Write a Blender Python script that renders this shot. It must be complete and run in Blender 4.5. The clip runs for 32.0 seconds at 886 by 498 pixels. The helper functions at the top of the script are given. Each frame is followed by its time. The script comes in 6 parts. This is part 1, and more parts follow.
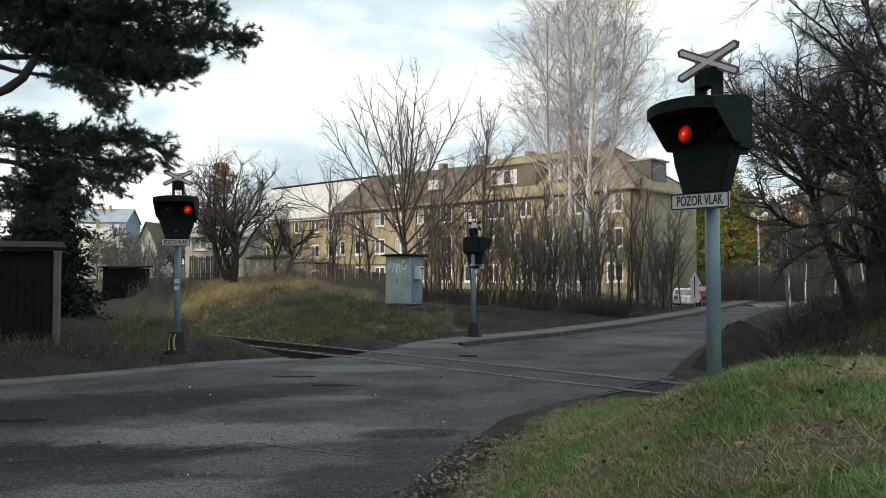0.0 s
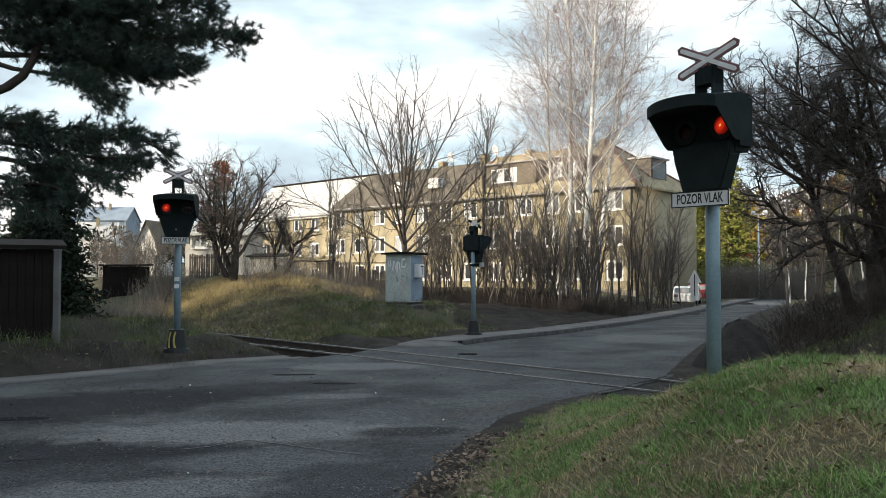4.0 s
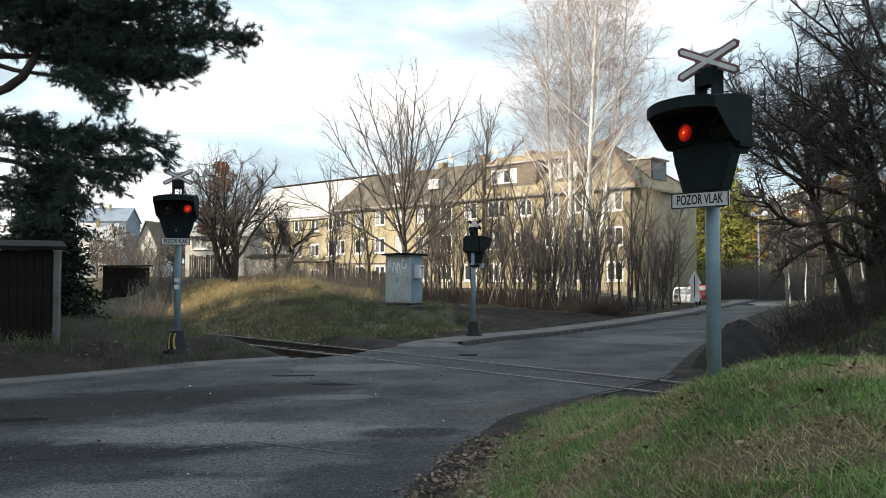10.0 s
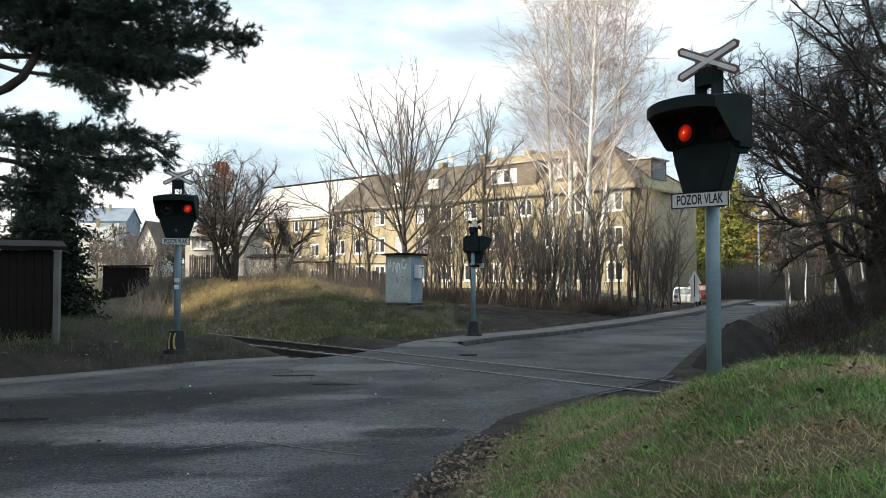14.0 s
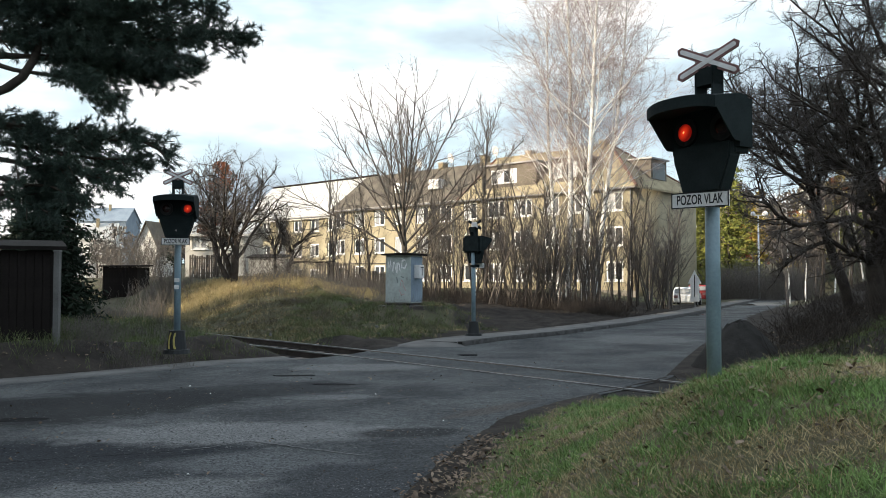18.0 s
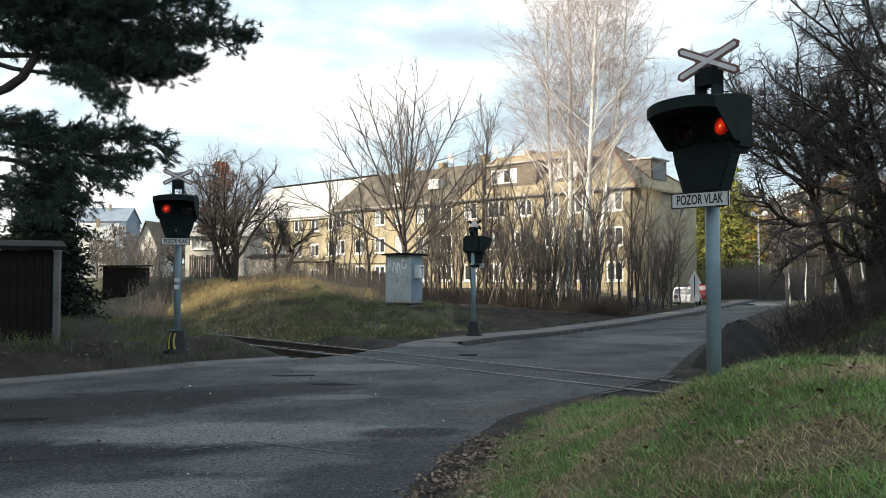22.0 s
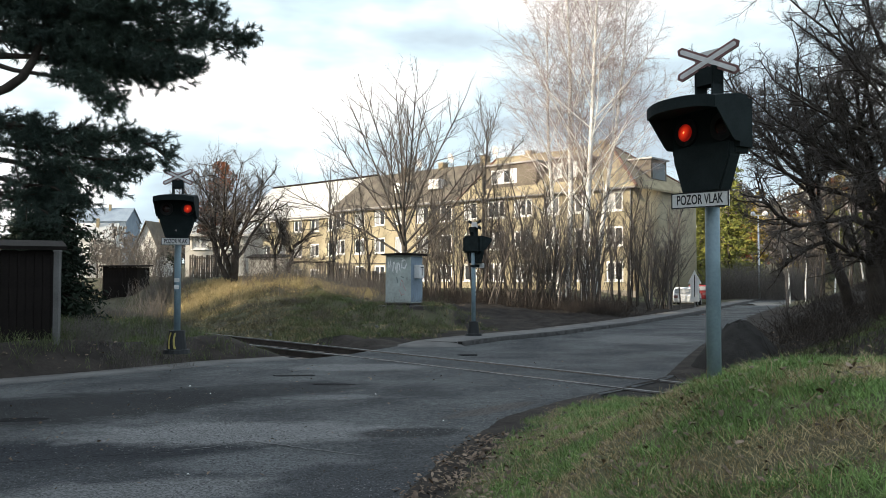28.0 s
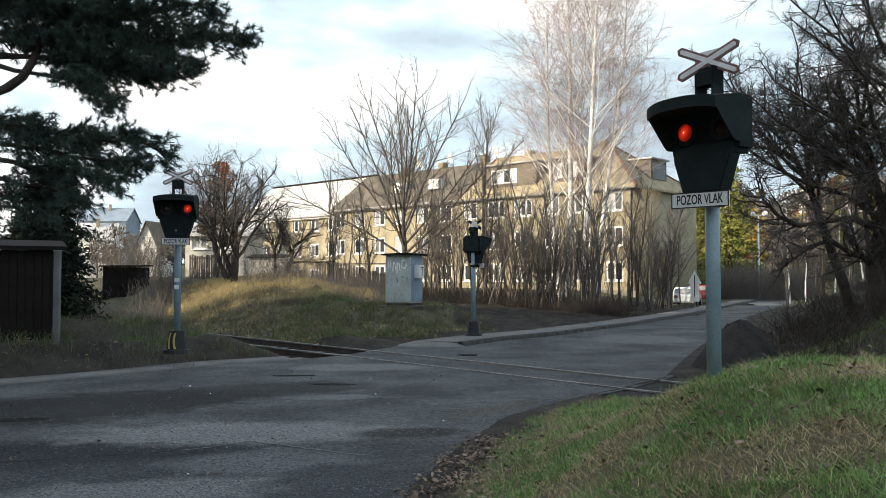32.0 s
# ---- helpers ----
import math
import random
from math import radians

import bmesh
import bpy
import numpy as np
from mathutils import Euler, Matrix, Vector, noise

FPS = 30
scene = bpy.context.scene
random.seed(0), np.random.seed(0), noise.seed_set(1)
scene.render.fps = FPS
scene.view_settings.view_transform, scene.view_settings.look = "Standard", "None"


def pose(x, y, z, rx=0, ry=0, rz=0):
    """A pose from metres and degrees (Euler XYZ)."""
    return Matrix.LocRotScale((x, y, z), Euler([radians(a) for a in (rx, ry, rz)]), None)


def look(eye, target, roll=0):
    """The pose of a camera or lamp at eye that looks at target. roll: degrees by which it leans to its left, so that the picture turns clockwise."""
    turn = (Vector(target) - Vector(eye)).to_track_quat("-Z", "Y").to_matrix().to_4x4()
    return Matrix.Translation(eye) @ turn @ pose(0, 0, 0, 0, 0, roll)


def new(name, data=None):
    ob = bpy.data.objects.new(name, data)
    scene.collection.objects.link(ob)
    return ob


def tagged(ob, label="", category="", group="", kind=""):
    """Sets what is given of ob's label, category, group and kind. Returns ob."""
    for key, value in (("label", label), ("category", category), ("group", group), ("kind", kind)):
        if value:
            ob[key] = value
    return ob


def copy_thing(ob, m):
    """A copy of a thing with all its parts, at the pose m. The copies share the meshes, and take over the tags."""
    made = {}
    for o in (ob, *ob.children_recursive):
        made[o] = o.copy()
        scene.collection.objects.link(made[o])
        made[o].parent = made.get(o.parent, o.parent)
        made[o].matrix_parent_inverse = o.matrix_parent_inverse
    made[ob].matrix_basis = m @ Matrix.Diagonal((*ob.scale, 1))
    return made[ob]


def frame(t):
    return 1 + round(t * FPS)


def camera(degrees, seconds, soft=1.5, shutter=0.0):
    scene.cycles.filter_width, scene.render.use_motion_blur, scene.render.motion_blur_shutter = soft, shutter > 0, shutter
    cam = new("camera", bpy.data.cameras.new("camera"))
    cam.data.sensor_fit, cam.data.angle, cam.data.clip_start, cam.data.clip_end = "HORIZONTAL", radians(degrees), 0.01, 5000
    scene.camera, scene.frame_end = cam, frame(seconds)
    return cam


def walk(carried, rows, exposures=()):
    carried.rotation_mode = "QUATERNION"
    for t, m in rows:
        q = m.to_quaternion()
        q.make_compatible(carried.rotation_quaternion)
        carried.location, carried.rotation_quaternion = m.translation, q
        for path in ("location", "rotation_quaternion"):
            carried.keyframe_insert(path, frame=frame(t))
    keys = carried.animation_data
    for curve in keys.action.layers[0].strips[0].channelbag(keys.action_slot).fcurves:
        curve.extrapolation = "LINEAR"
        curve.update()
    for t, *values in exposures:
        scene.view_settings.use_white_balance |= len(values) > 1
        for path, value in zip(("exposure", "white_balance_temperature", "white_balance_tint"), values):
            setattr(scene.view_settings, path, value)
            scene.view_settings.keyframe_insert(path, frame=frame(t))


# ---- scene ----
# A level crossing on a winter day: one tripod shot from the grass bank beside the road.
EYE = (0.0, 0.0, 1.85)
F_PX = 1500.0
cam = camera(55.19, 32.0, soft=0.8)


def view(dx, dy):
    """The tripod's pose with a small nudge, in units of 1/1500 rad."""
    return pose(*EYE, 92.14 + math.degrees(dy / F_PX), 0, math.degrees(dx / F_PX))


NUDGES = [(0.0, 0, 1.7), (0.5, 0, 1.7), (1.0, -1.4, 2.0), (1.5, 1.6, 1.4), (2.0, 2.4, -4.8), (2.5, 0.4, -1.9),
          (3.0, 0, -1.9), (3.5, 0, -1.9), (5.5, 0, 0), (32.0, 0, 0)]
walk(cam, [(t, view(dx, dy)) for t, dx, dy in NUDGES],
     exposures=[(0.0, 0.47, 6800, 10), (6.0, 0.52, 6500, 10), (32.0, 0.58, 6500, 10)])

# ---- light ----
SUN_AZ, SUN_EL = radians(245), radians(17)      # compass bearing from +y over +x, height
TO_SUN = Vector((math.sin(SUN_AZ) * math.cos(SUN_EL), math.cos(SUN_AZ) * math.cos(SUN_EL), math.sin(SUN_EL)))
world = bpy.data.worlds.new("sky")
scene.world = world
world.use_nodes = True
wn = world.node_tree.nodes
sky = wn.new("ShaderNodeTexSky")
sky.sky_type, sky.sun_disc = "NISHITA", False
sky.sun_elevation, sky.sun_rotation = SUN_EL, SUN_AZ
sky.air_density, sky.dust_density = 1.0, 2.0
wn["Background"].inputs["Strength"].default_value = 0.15
# broken white cloud over the blue
w_tc, w_no, w_mr, w_mx = (wn.new("ShaderNode" + q) for q in ("TexCoord", "TexNoise", "MapRange", "Mix"))
w_no.inputs["Scale"].default_value, w_no.inputs["Detail"].default_value = 2.5, 5.0
w_mr.inputs[1].default_value, w_mr.inputs[2].default_value, w_mr.inputs[3].default_value, w_mr.inputs[4].default_value = 0.35, 0.6, 0.25, 0.85
w_mx.data_type = "RGBA"
w_mx.inputs[7].default_value = (4.5, 5.3, 6.0, 1)
for a_, b_ in ((w_tc.outputs["Generated"], w_no.inputs["Vector"]), (w_no.outputs[0], w_mr.inputs[0]), (w_mr.outputs[0], w_mx.inputs[0]),
               (sky.outputs[0], w_mx.inputs[6]), (w_mx.outputs[2], wn["Background"].inputs[0])):
    world.node_tree.links.new(a_, b_)
sun = new("sun", bpy.data.lights.new("sun", "SUN"))
sun.data.energy, sun.data.angle, sun.data.color = 4.6, radians(0.6), (1.0, 0.88, 0.7)
sun.matrix_world = look(TO_SUN * 50, (0, 0, 0))


# ---- materials ----
def mat(name, col, col2=None, rough=0.8, scale=3.0, fine=60.0, bump=0.15, metal=0.0, spread=0.0, detail=6.0, fmix=0.35, coord="Object", lo=0.36, hi=0.64):
    """A surface that wanders between two colours at two scales, with a fine relief."""
    m = bpy.data.materials.new(name)
    m.use_nodes = True
    n, l = m.node_tree.nodes, m.node_tree.links
    p = n["Principled BSDF"]
    p.inputs["Roughness"].default_value, p.inputs["Metallic"].default_value = rough, metal
    col2 = col2 or tuple(c * 0.6 for c in col)
    if rough >= 0.8:
        p.inputs["Specular IOR Level"].default_value = 0.15
    tc = n.new("ShaderNodeTexCoord")
    big, small = n.new("ShaderNodeTexNoise"), n.new("ShaderNodeTexNoise")
    big.inputs["Scale"].default_value, big.inputs["Detail"].default_value = scale, detail
    small.inputs["Scale"].default_value, small.inputs["Detail"].default_value = fine, 4.0
    for t in (big, small):
        l.new(tc.outputs[coord], t.inputs["Vector"])
    mx = n.new("ShaderNodeMix")
    mx.inputs[0].default_value = fmix
    l.new(big.outputs[0], mx.inputs[2])
    l.new(small.outputs[0], mx.inputs[3])
    rp = n.new("ShaderNodeMapRange")
    rp.inputs[1].default_value, rp.inputs[2].default_value = lo, hi
    l.new(mx.outputs[0], rp.inputs[0])
    cm = n.new("ShaderNodeMix")
    cm.data_type = "RGBA"
    cm.inputs[6].default_value, cm.inputs[7].default_value = (*col2, 1), (*col, 1)
    l.new(rp.outputs[0], cm.inputs[0])
    out = cm.outputs[2]
    if spread:
        oi, hs, mr = n.new("ShaderNodeNewGeometry"), n.new("ShaderNodeHueSaturation"), n.new("ShaderNodeMapRange")
        mr.inputs[3].default_value, mr.inputs[4].default_value = 1 - spread, 1 + spread
        l.new(oi.outputs["Random Per Island"], mr.inputs[0])
        l.new(mr.outputs[0], hs.inputs["Value"])
        l.new(out, hs.inputs["Color"])
        out = hs.outputs[0]
    l.new(out, p.inputs["Base Color"])
    if bump:
        b = n.new("ShaderNodeBump")
        b.inputs["Strength"].default_value, b.inputs["Distance"].default_value = bump, 0.02
        l.new(small.outputs[0], b.inputs["Height"])
        l.new(b.outputs[0], p.inputs["Normal"])
    return m


def glass(name, col=(0.02, 0.025, 0.03), rough=0.08):
    m = mat(name, col, tuple(c * 0.7 for c in col), rough, 1.0, 5.0, 0.0)
    return m


def ground_mat(name, green, brown, soil):
    """Turf that changes between green, withered and bare earth in patches of several sizes."""
    m = mat(name, green, brown, 0.95, 0.5, 14.0, 0.8, fmix=0.45)
    n, l = m.node_tree.nodes, m.node_tree.links
    tc, no, rp, mx = (n.new("ShaderNode" + q) for q in ("TexCoord", "TexNoise", "MapRange", "Mix"))
    no.inputs["Scale"].default_value, no.inputs["Detail"].default_value, no.inputs["Roughness"].default_value = 1.3, 8.0, 0.7
    rp.inputs[1].default_value, rp.inputs[2].default_value = 0.5, 0.66
    mx.data_type = "RGBA"
    mx.inputs[7].default_value = (*soil, 1)
    p = n["Principled BSDF"]
    l.new(p.inputs["Base Color"].links[0].from_socket, mx.inputs[6])
    l.new(tc.outputs["Object"], no.inputs["Vector"])
    l.new(no.outputs[0], rp.inputs[0])
    l.new(rp.outputs[0], mx.inputs[0])
    l.new(mx.outputs[2], p.inputs["Base Color"])
    return m


def ground_blend():
    """Winter turf, the greener bank and bare soil, mixed along ragged edges by the ground's own attributes."""
    m = ground_mat("winter_ground", (0.085, 0.095, 0.05), (0.1, 0.083, 0.058), (0.04, 0.033, 0.026))
    n, l = m.node_tree.nodes, m.node_tree.links
    p = n["Principled BSDF"]
    col = p.inputs["Base Color"].links[0].from_socket
    no = n.new("ShaderNodeTexNoise")
    no.inputs["Scale"].default_value, no.inputs["Detail"].default_value, no.inputs["Roughness"].default_value = 1.6, 8.0, 0.65
    l.new(n["Texture Coordinate"].outputs["Object"], no.inputs["Vector"])
    # soil colours also carry painted shade of pine, shed and thicket
    for field, ca, cb in (("bank", (0.07, 0.085, 0.035), (0.12, 0.095, 0.06)), ("soil", (0.052, 0.043, 0.036), (0.021, 0.018, 0.0155))):
        at_, ad, mr, tone, mx = (n.new("ShaderNode" + q) for q in ("Attribute", "Math", "MapRange", "Mix", "Mix"))
        at_.attribute_name = field
        ad.operation = "MULTIPLY_ADD"
        ad.inputs[1].default_value = 0.9
        mr.inputs[1].default_value, mr.inputs[2].default_value = 0.85, 1.08
        tone.data_type = mx.data_type = "RGBA"
        tone.inputs[6].default_value, tone.inputs[7].default_value = (*cb, 1), (*ca, 1)
        rg_ = n.new("ShaderNodeMapRange")
        rg_.inputs[1].default_value, rg_.inputs[2].default_value = 0.35, 0.65
        l.new(no.outputs[0], rg_.inputs[0])
        l.new(rg_.outputs[0], tone.inputs[0])
        l.new(no.outputs[0], ad.inputs[0])
        l.new(at_.outputs["Fac"], ad.inputs[2])
        l.new(ad.outputs[0], mr.inputs[0])
        l.new(mr.outputs[0], mx.inputs[0])
        l.new(col, mx.inputs[6])
        l.new(tone.outputs[2], mx.inputs[7])
        col = mx.outputs[2]
    l.new(col, p.inputs["Base Color"])
    return m


M_GROUND = ground_blend()
M_DULLGRASS = mat("dull_green_grass", (0.16, 0.19, 0.08), (0.08, 0.095, 0.045), 0.9, 1.2, 6, 0.0, spread=0.35)
# mound grass: olive has the slope's shade painted in, gold the crest's sunlight
M_SHADEGRASS = mat("withered_grass_shade_painted", (0.2, 0.18, 0.095), (0.1, 0.088, 0.05), 0.9, 0.8, 6, 0.0, spread=0.4)
M_SUNGRASS = mat("dry_grass_sun_painted", (0.56, 0.45, 0.23), (0.32, 0.245, 0.125), 0.9, 0.8, 6, 0.0, spread=0.35)


def asphalt():
    """Worn asphalt: grit, broad wear, and stains, painted shade and sky glint of known place: x, y, half-lengths, turn,
    colour, strength.
    """
    m = mat("worn_asphalt", (0.105, 0.11, 0.11), (0.04, 0.043, 0.046), 0.8, 0.6, 9.0, 0.0, fmix=0.35, lo=0.4, hi=0.62, detail=10.0)
    n, l = m.node_tree.nodes, m.node_tree.links
    p = n["Principled BSDF"]
    tc = n.new("ShaderNodeTexCoord")
    warp = n.new("ShaderNodeTexNoise")
    warp.inputs["Scale"].default_value, warp.inputs["Detail"].default_value = 2.2, 7.0
    l.new(tc.outputs["Object"], warp.inputs["Vector"])
    col = p.inputs["Base Color"].links[0].from_socket
    stains_and_light = [(-4.1, 9.2, 2.2, 0.75, 12, (0.014, 0.017, 0.022), 0.9), (-5.8, 12.2, 3.2, 1.5, 35, (0.011, 0.0125, 0.014), 0.85),
              # the dark oval at (-4.6, 8.0) paints in shade from pine and hill
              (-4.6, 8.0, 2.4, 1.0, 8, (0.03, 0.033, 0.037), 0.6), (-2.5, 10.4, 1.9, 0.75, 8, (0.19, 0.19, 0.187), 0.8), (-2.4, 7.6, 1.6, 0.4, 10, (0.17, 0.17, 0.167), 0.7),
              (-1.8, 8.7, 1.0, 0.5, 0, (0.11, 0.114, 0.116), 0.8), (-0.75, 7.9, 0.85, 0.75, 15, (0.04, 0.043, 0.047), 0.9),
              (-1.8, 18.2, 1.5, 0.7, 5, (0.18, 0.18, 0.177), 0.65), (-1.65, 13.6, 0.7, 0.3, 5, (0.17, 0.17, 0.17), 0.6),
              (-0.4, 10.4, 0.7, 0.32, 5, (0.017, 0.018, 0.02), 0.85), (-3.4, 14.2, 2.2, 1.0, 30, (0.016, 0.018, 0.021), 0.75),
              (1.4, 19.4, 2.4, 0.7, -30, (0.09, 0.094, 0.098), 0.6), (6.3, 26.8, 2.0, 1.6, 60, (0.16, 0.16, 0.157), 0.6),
              # the far pale oval at (23, 67) paints sky reflected on wet road
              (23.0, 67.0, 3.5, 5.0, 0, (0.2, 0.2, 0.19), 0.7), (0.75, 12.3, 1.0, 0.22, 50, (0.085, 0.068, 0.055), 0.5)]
    for x, y, a, b, turn, c, force in stains_and_light:
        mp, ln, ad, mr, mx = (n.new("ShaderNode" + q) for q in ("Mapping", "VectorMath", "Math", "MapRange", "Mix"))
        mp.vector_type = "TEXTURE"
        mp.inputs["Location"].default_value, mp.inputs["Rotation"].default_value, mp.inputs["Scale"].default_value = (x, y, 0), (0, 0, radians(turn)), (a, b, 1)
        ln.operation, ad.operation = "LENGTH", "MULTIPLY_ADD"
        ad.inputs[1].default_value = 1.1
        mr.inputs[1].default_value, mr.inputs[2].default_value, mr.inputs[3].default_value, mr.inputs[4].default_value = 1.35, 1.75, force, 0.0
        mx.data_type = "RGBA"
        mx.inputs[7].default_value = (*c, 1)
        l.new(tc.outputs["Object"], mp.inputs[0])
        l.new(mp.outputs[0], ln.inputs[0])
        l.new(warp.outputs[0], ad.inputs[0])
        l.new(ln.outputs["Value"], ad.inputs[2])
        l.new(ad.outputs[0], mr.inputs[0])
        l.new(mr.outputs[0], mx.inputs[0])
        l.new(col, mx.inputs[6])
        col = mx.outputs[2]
    # stone grit: pale and dark grains
    vo, gr, hv, bp = (n.new("ShaderNode" + q) for q in ("TexVoronoi", "MapRange", "HueSaturation", "Bump"))
    vo.inputs["Scale"].default_value = 60.0
    l.new(tc.outputs["Object"], vo.inputs["Vector"])
    sp = n.new("ShaderNodeSeparateColor")
    l.new(vo.outputs["Color"], sp.inputs[0])
    gr.inputs[1].default_value, gr.inputs[2].default_value, gr.inputs[3].default_value, gr.inputs[4].default_value = 0.0, 1.0, 0.4, 1.65
    l.new(sp.outputs[0], gr.inputs[0])
    l.new(gr.outputs[0], hv.inputs["Value"])
    l.new(col, hv.inputs["Color"])
    l.new(hv.outputs[0], p.inputs["Base Color"])
    ft = n.new("ShaderNodeTexNoise")
    ft.inputs["Scale"].default_value, ft.inputs["Detail"].default_value = 70.0, 3.0
    l.new(tc.outputs["Object"], ft.inputs["Vector"])
    bp.inputs["Strength"].default_value, bp.inputs["Distance"].default_value = 0.9, 0.012
    l.new(ft.outputs[0], bp.inputs["Height"])
    l.new(bp.outputs[0], p.inputs["Normal"])
    return m


M_ASPHALT = asphalt()
M_PATCHL = mat("gritty_pale_asphalt", (0.24, 0.24, 0.235), (0.12, 0.12, 0.12), 0.85, 0.9, 45.0, 0.7, fmix=0.5)
M_EARTH = mat("black_earth", (0.05, 0.046, 0.042), (0.026, 0.024, 0.022), 1.0, 3, 30, 0.8)
M_PAVE = mat("pale_gritty_pavement", (0.2, 0.195, 0.185), (0.12, 0.115, 0.11), 0.9, 1.5, 40.0, 0.3)
# kerb grey is deepened to paint in the shadow on its road face
M_KERB = mat("kerb_stone_shade_painted", (0.095, 0.091, 0.087), (0.04, 0.038, 0.036), 0.9, 4, 60, 0.3)
M_RAIL = mat("worn_rail_steel", (0.27, 0.265, 0.26), (0.075, 0.07, 0.067), 0.55, 1.3, 12, 0.1, metal=0.3)
M_RUST = mat("rusty_steel", (0.085, 0.07, 0.061), (0.045, 0.038, 0.033), 0.9, 3, 30, 0.3)
M_BALLAST = mat("dirty_ballast", (0.26, 0.225, 0.195), (0.1, 0.085, 0.073), 0.95, 2, 22, 0.9, fmix=0.7)
M_POLE = mat("blue_grey_pole_paint", (0.27, 0.37, 0.42), (0.2, 0.28, 0.32), 0.45, 5, 40, 0.05)
M_BLACK = mat("dull_black_paint", (0.012, 0.014, 0.015), (0.007, 0.008, 0.008), 0.6, 4, 50, 0.05)
M_GREENBLACK = mat("weathered_green_black_paint", (0.019, 0.027, 0.027), (0.011, 0.016, 0.0165), 0.8, 5, 60, 0.06)
M_SIGNWHITE = mat("dirty_white_enamel", (0.82, 0.81, 0.79), (0.66, 0.64, 0.62), 0.5, 5, 40, 0.02)
M_SIGNRED = mat("faded_red_enamel", (0.25, 0.13, 0.125), (0.17, 0.085, 0.08), 0.5, 5, 40, 0.02)
M_HOLE = mat("crumbled_dark_asphalt", (0.014, 0.014, 0.015), (0.008, 0.008, 0.009), 1.0, 4, 50, 0.3)
M_INK = mat("black_lettering", (0.015, 0.015, 0.017), None, 0.6, 5, 40, 0.0)
M_YELLOW = mat("dirty_yellow_paint", (0.55, 0.45, 0.12), (0.3, 0.24, 0.08), 0.6, 6, 40, 0.05)
M_LENS = mat("unlit_red_lens", (0.03, 0.004, 0.003), (0.02, 0.003, 0.002), 0.25, 8, 90, 0.1)
M_STUCCO = mat("ochre_stucco", (0.42, 0.37, 0.255), (0.27, 0.23, 0.155), 0.9, 0.5, 14, 0.25, fmix=0.3)
M_STUCCO2 = mat("pale_stucco", (0.55, 0.53, 0.48), (0.44, 0.42, 0.38), 0.9, 0.6, 14, 0.2)
M_STUCCOW = mat("white_stucco", (0.75, 0.73, 0.68), (0.62, 0.6, 0.56), 0.9, 0.6, 14, 0.2)
M_STUCCOB = mat("blue_grey_render", (0.3, 0.36, 0.42), (0.22, 0.27, 0.33), 0.9, 0.4, 10, 0.2)
M_PLINTH = mat("grey_plinth", (0.22, 0.2, 0.17), (0.15, 0.135, 0.115), 0.9, 1.0, 14, 0.25)
M_ROOFO = mat("pale_ochre_roof_covering", (0.46, 0.39, 0.25), (0.3, 0.245, 0.155), 0.85, 0.8, 10, 0.3)
M_RIDGE = mat("red_ridge_tiles", (0.22, 0.115, 0.085), (0.15, 0.08, 0.06), 0.85, 2.0, 20, 0.3)
M_ROOF = mat("brown_roof_covering", (0.19, 0.165, 0.13), (0.12, 0.1, 0.08), 0.85, 0.8, 10, 0.3)
M_ROOFL = mat("pale_tin_roof", (0.7, 0.68, 0.62), (0.55, 0.53, 0.5), 0.4, 0.6, 8, 0.1, metal=0.2)
M_BRICK = mat("ochre_chimney_render", (0.4, 0.33, 0.2), (0.28, 0.22, 0.14), 0.9, 2, 20, 0.3)
M_WFRAME = mat("white_window_paint", (0.8, 0.8, 0.78), (0.7, 0.7, 0.68), 0.5, 3, 30, 0.0)
M_PANE = glass("window_pane")
# some panes have pale curtains behind them
pn, pk = M_PANE.node_tree.nodes, M_PANE.node_tree.links
p_oi, p_mr, p_mx = (pn.new("ShaderNode" + q) for q in ("ObjectInfo", "MapRange", "Mix"))
p_mr.inputs[1].default_value, p_mr.inputs[2].default_value = 0.45, 0.95
p_mx.data_type = "RGBA"
p_mx.inputs[7].default_value = (0.4, 0.41, 0.42, 1)
pk.new(pn["Principled BSDF"].inputs["Base Color"].links[0].from_socket, p_mx.inputs[6])
pk.new(p_oi.outputs["Random"], p_mr.inputs[0])
pk.new(p_mr.outputs[0], p_mx.inputs[0])
pk.new(p_mx.outputs[2], pn["Principled BSDF"].inputs["Base Color"])
M_TIN = mat("grey_tin", (0.3, 0.3, 0.3), (0.18, 0.17, 0.16), 0.5, 3, 30, 0.1, metal=0.4)
M_BARK = mat("dark_bark", (0.085, 0.07, 0.058), (0.04, 0.033, 0.027), 0.95, 3, 25, 0.6)
M_GREYBARK = mat("grey_brown_bark", (0.15, 0.13, 0.112), (0.075, 0.064, 0.055), 0.95, 3, 25, 0.6)
M_TWIG = mat("grey_brown_twigs", (0.21, 0.186, 0.165), (0.11, 0.096, 0.085), 0.9, 0.6, 8, 0.0)
M_TWIGD = mat("dark_twigs", (0.15, 0.132, 0.12), (0.08, 0.069, 0.062), 0.9, 0.6, 8, 0.0)
M_TWIGR = mat("russet_twigs", (0.44, 0.36, 0.34), (0.25, 0.195, 0.185), 0.9, 0.6, 8, 0.0)
M_BIRCH = mat("white_birch_bark", (0.9, 0.89, 0.86), (0.6, 0.58, 0.54), 0.8, 2.2, 9, 0.3, fmix=0.4)
M_STRAW = mat("brush_stalks", (0.21, 0.175, 0.14), (0.1, 0.08, 0.064), 0.95, 0.8, 8, 0.0)
M_BRUSHD = mat("dark_dead_stalks", (0.085, 0.07, 0.058), (0.04, 0.033, 0.028), 0.95, 0.8, 8, 0.0)
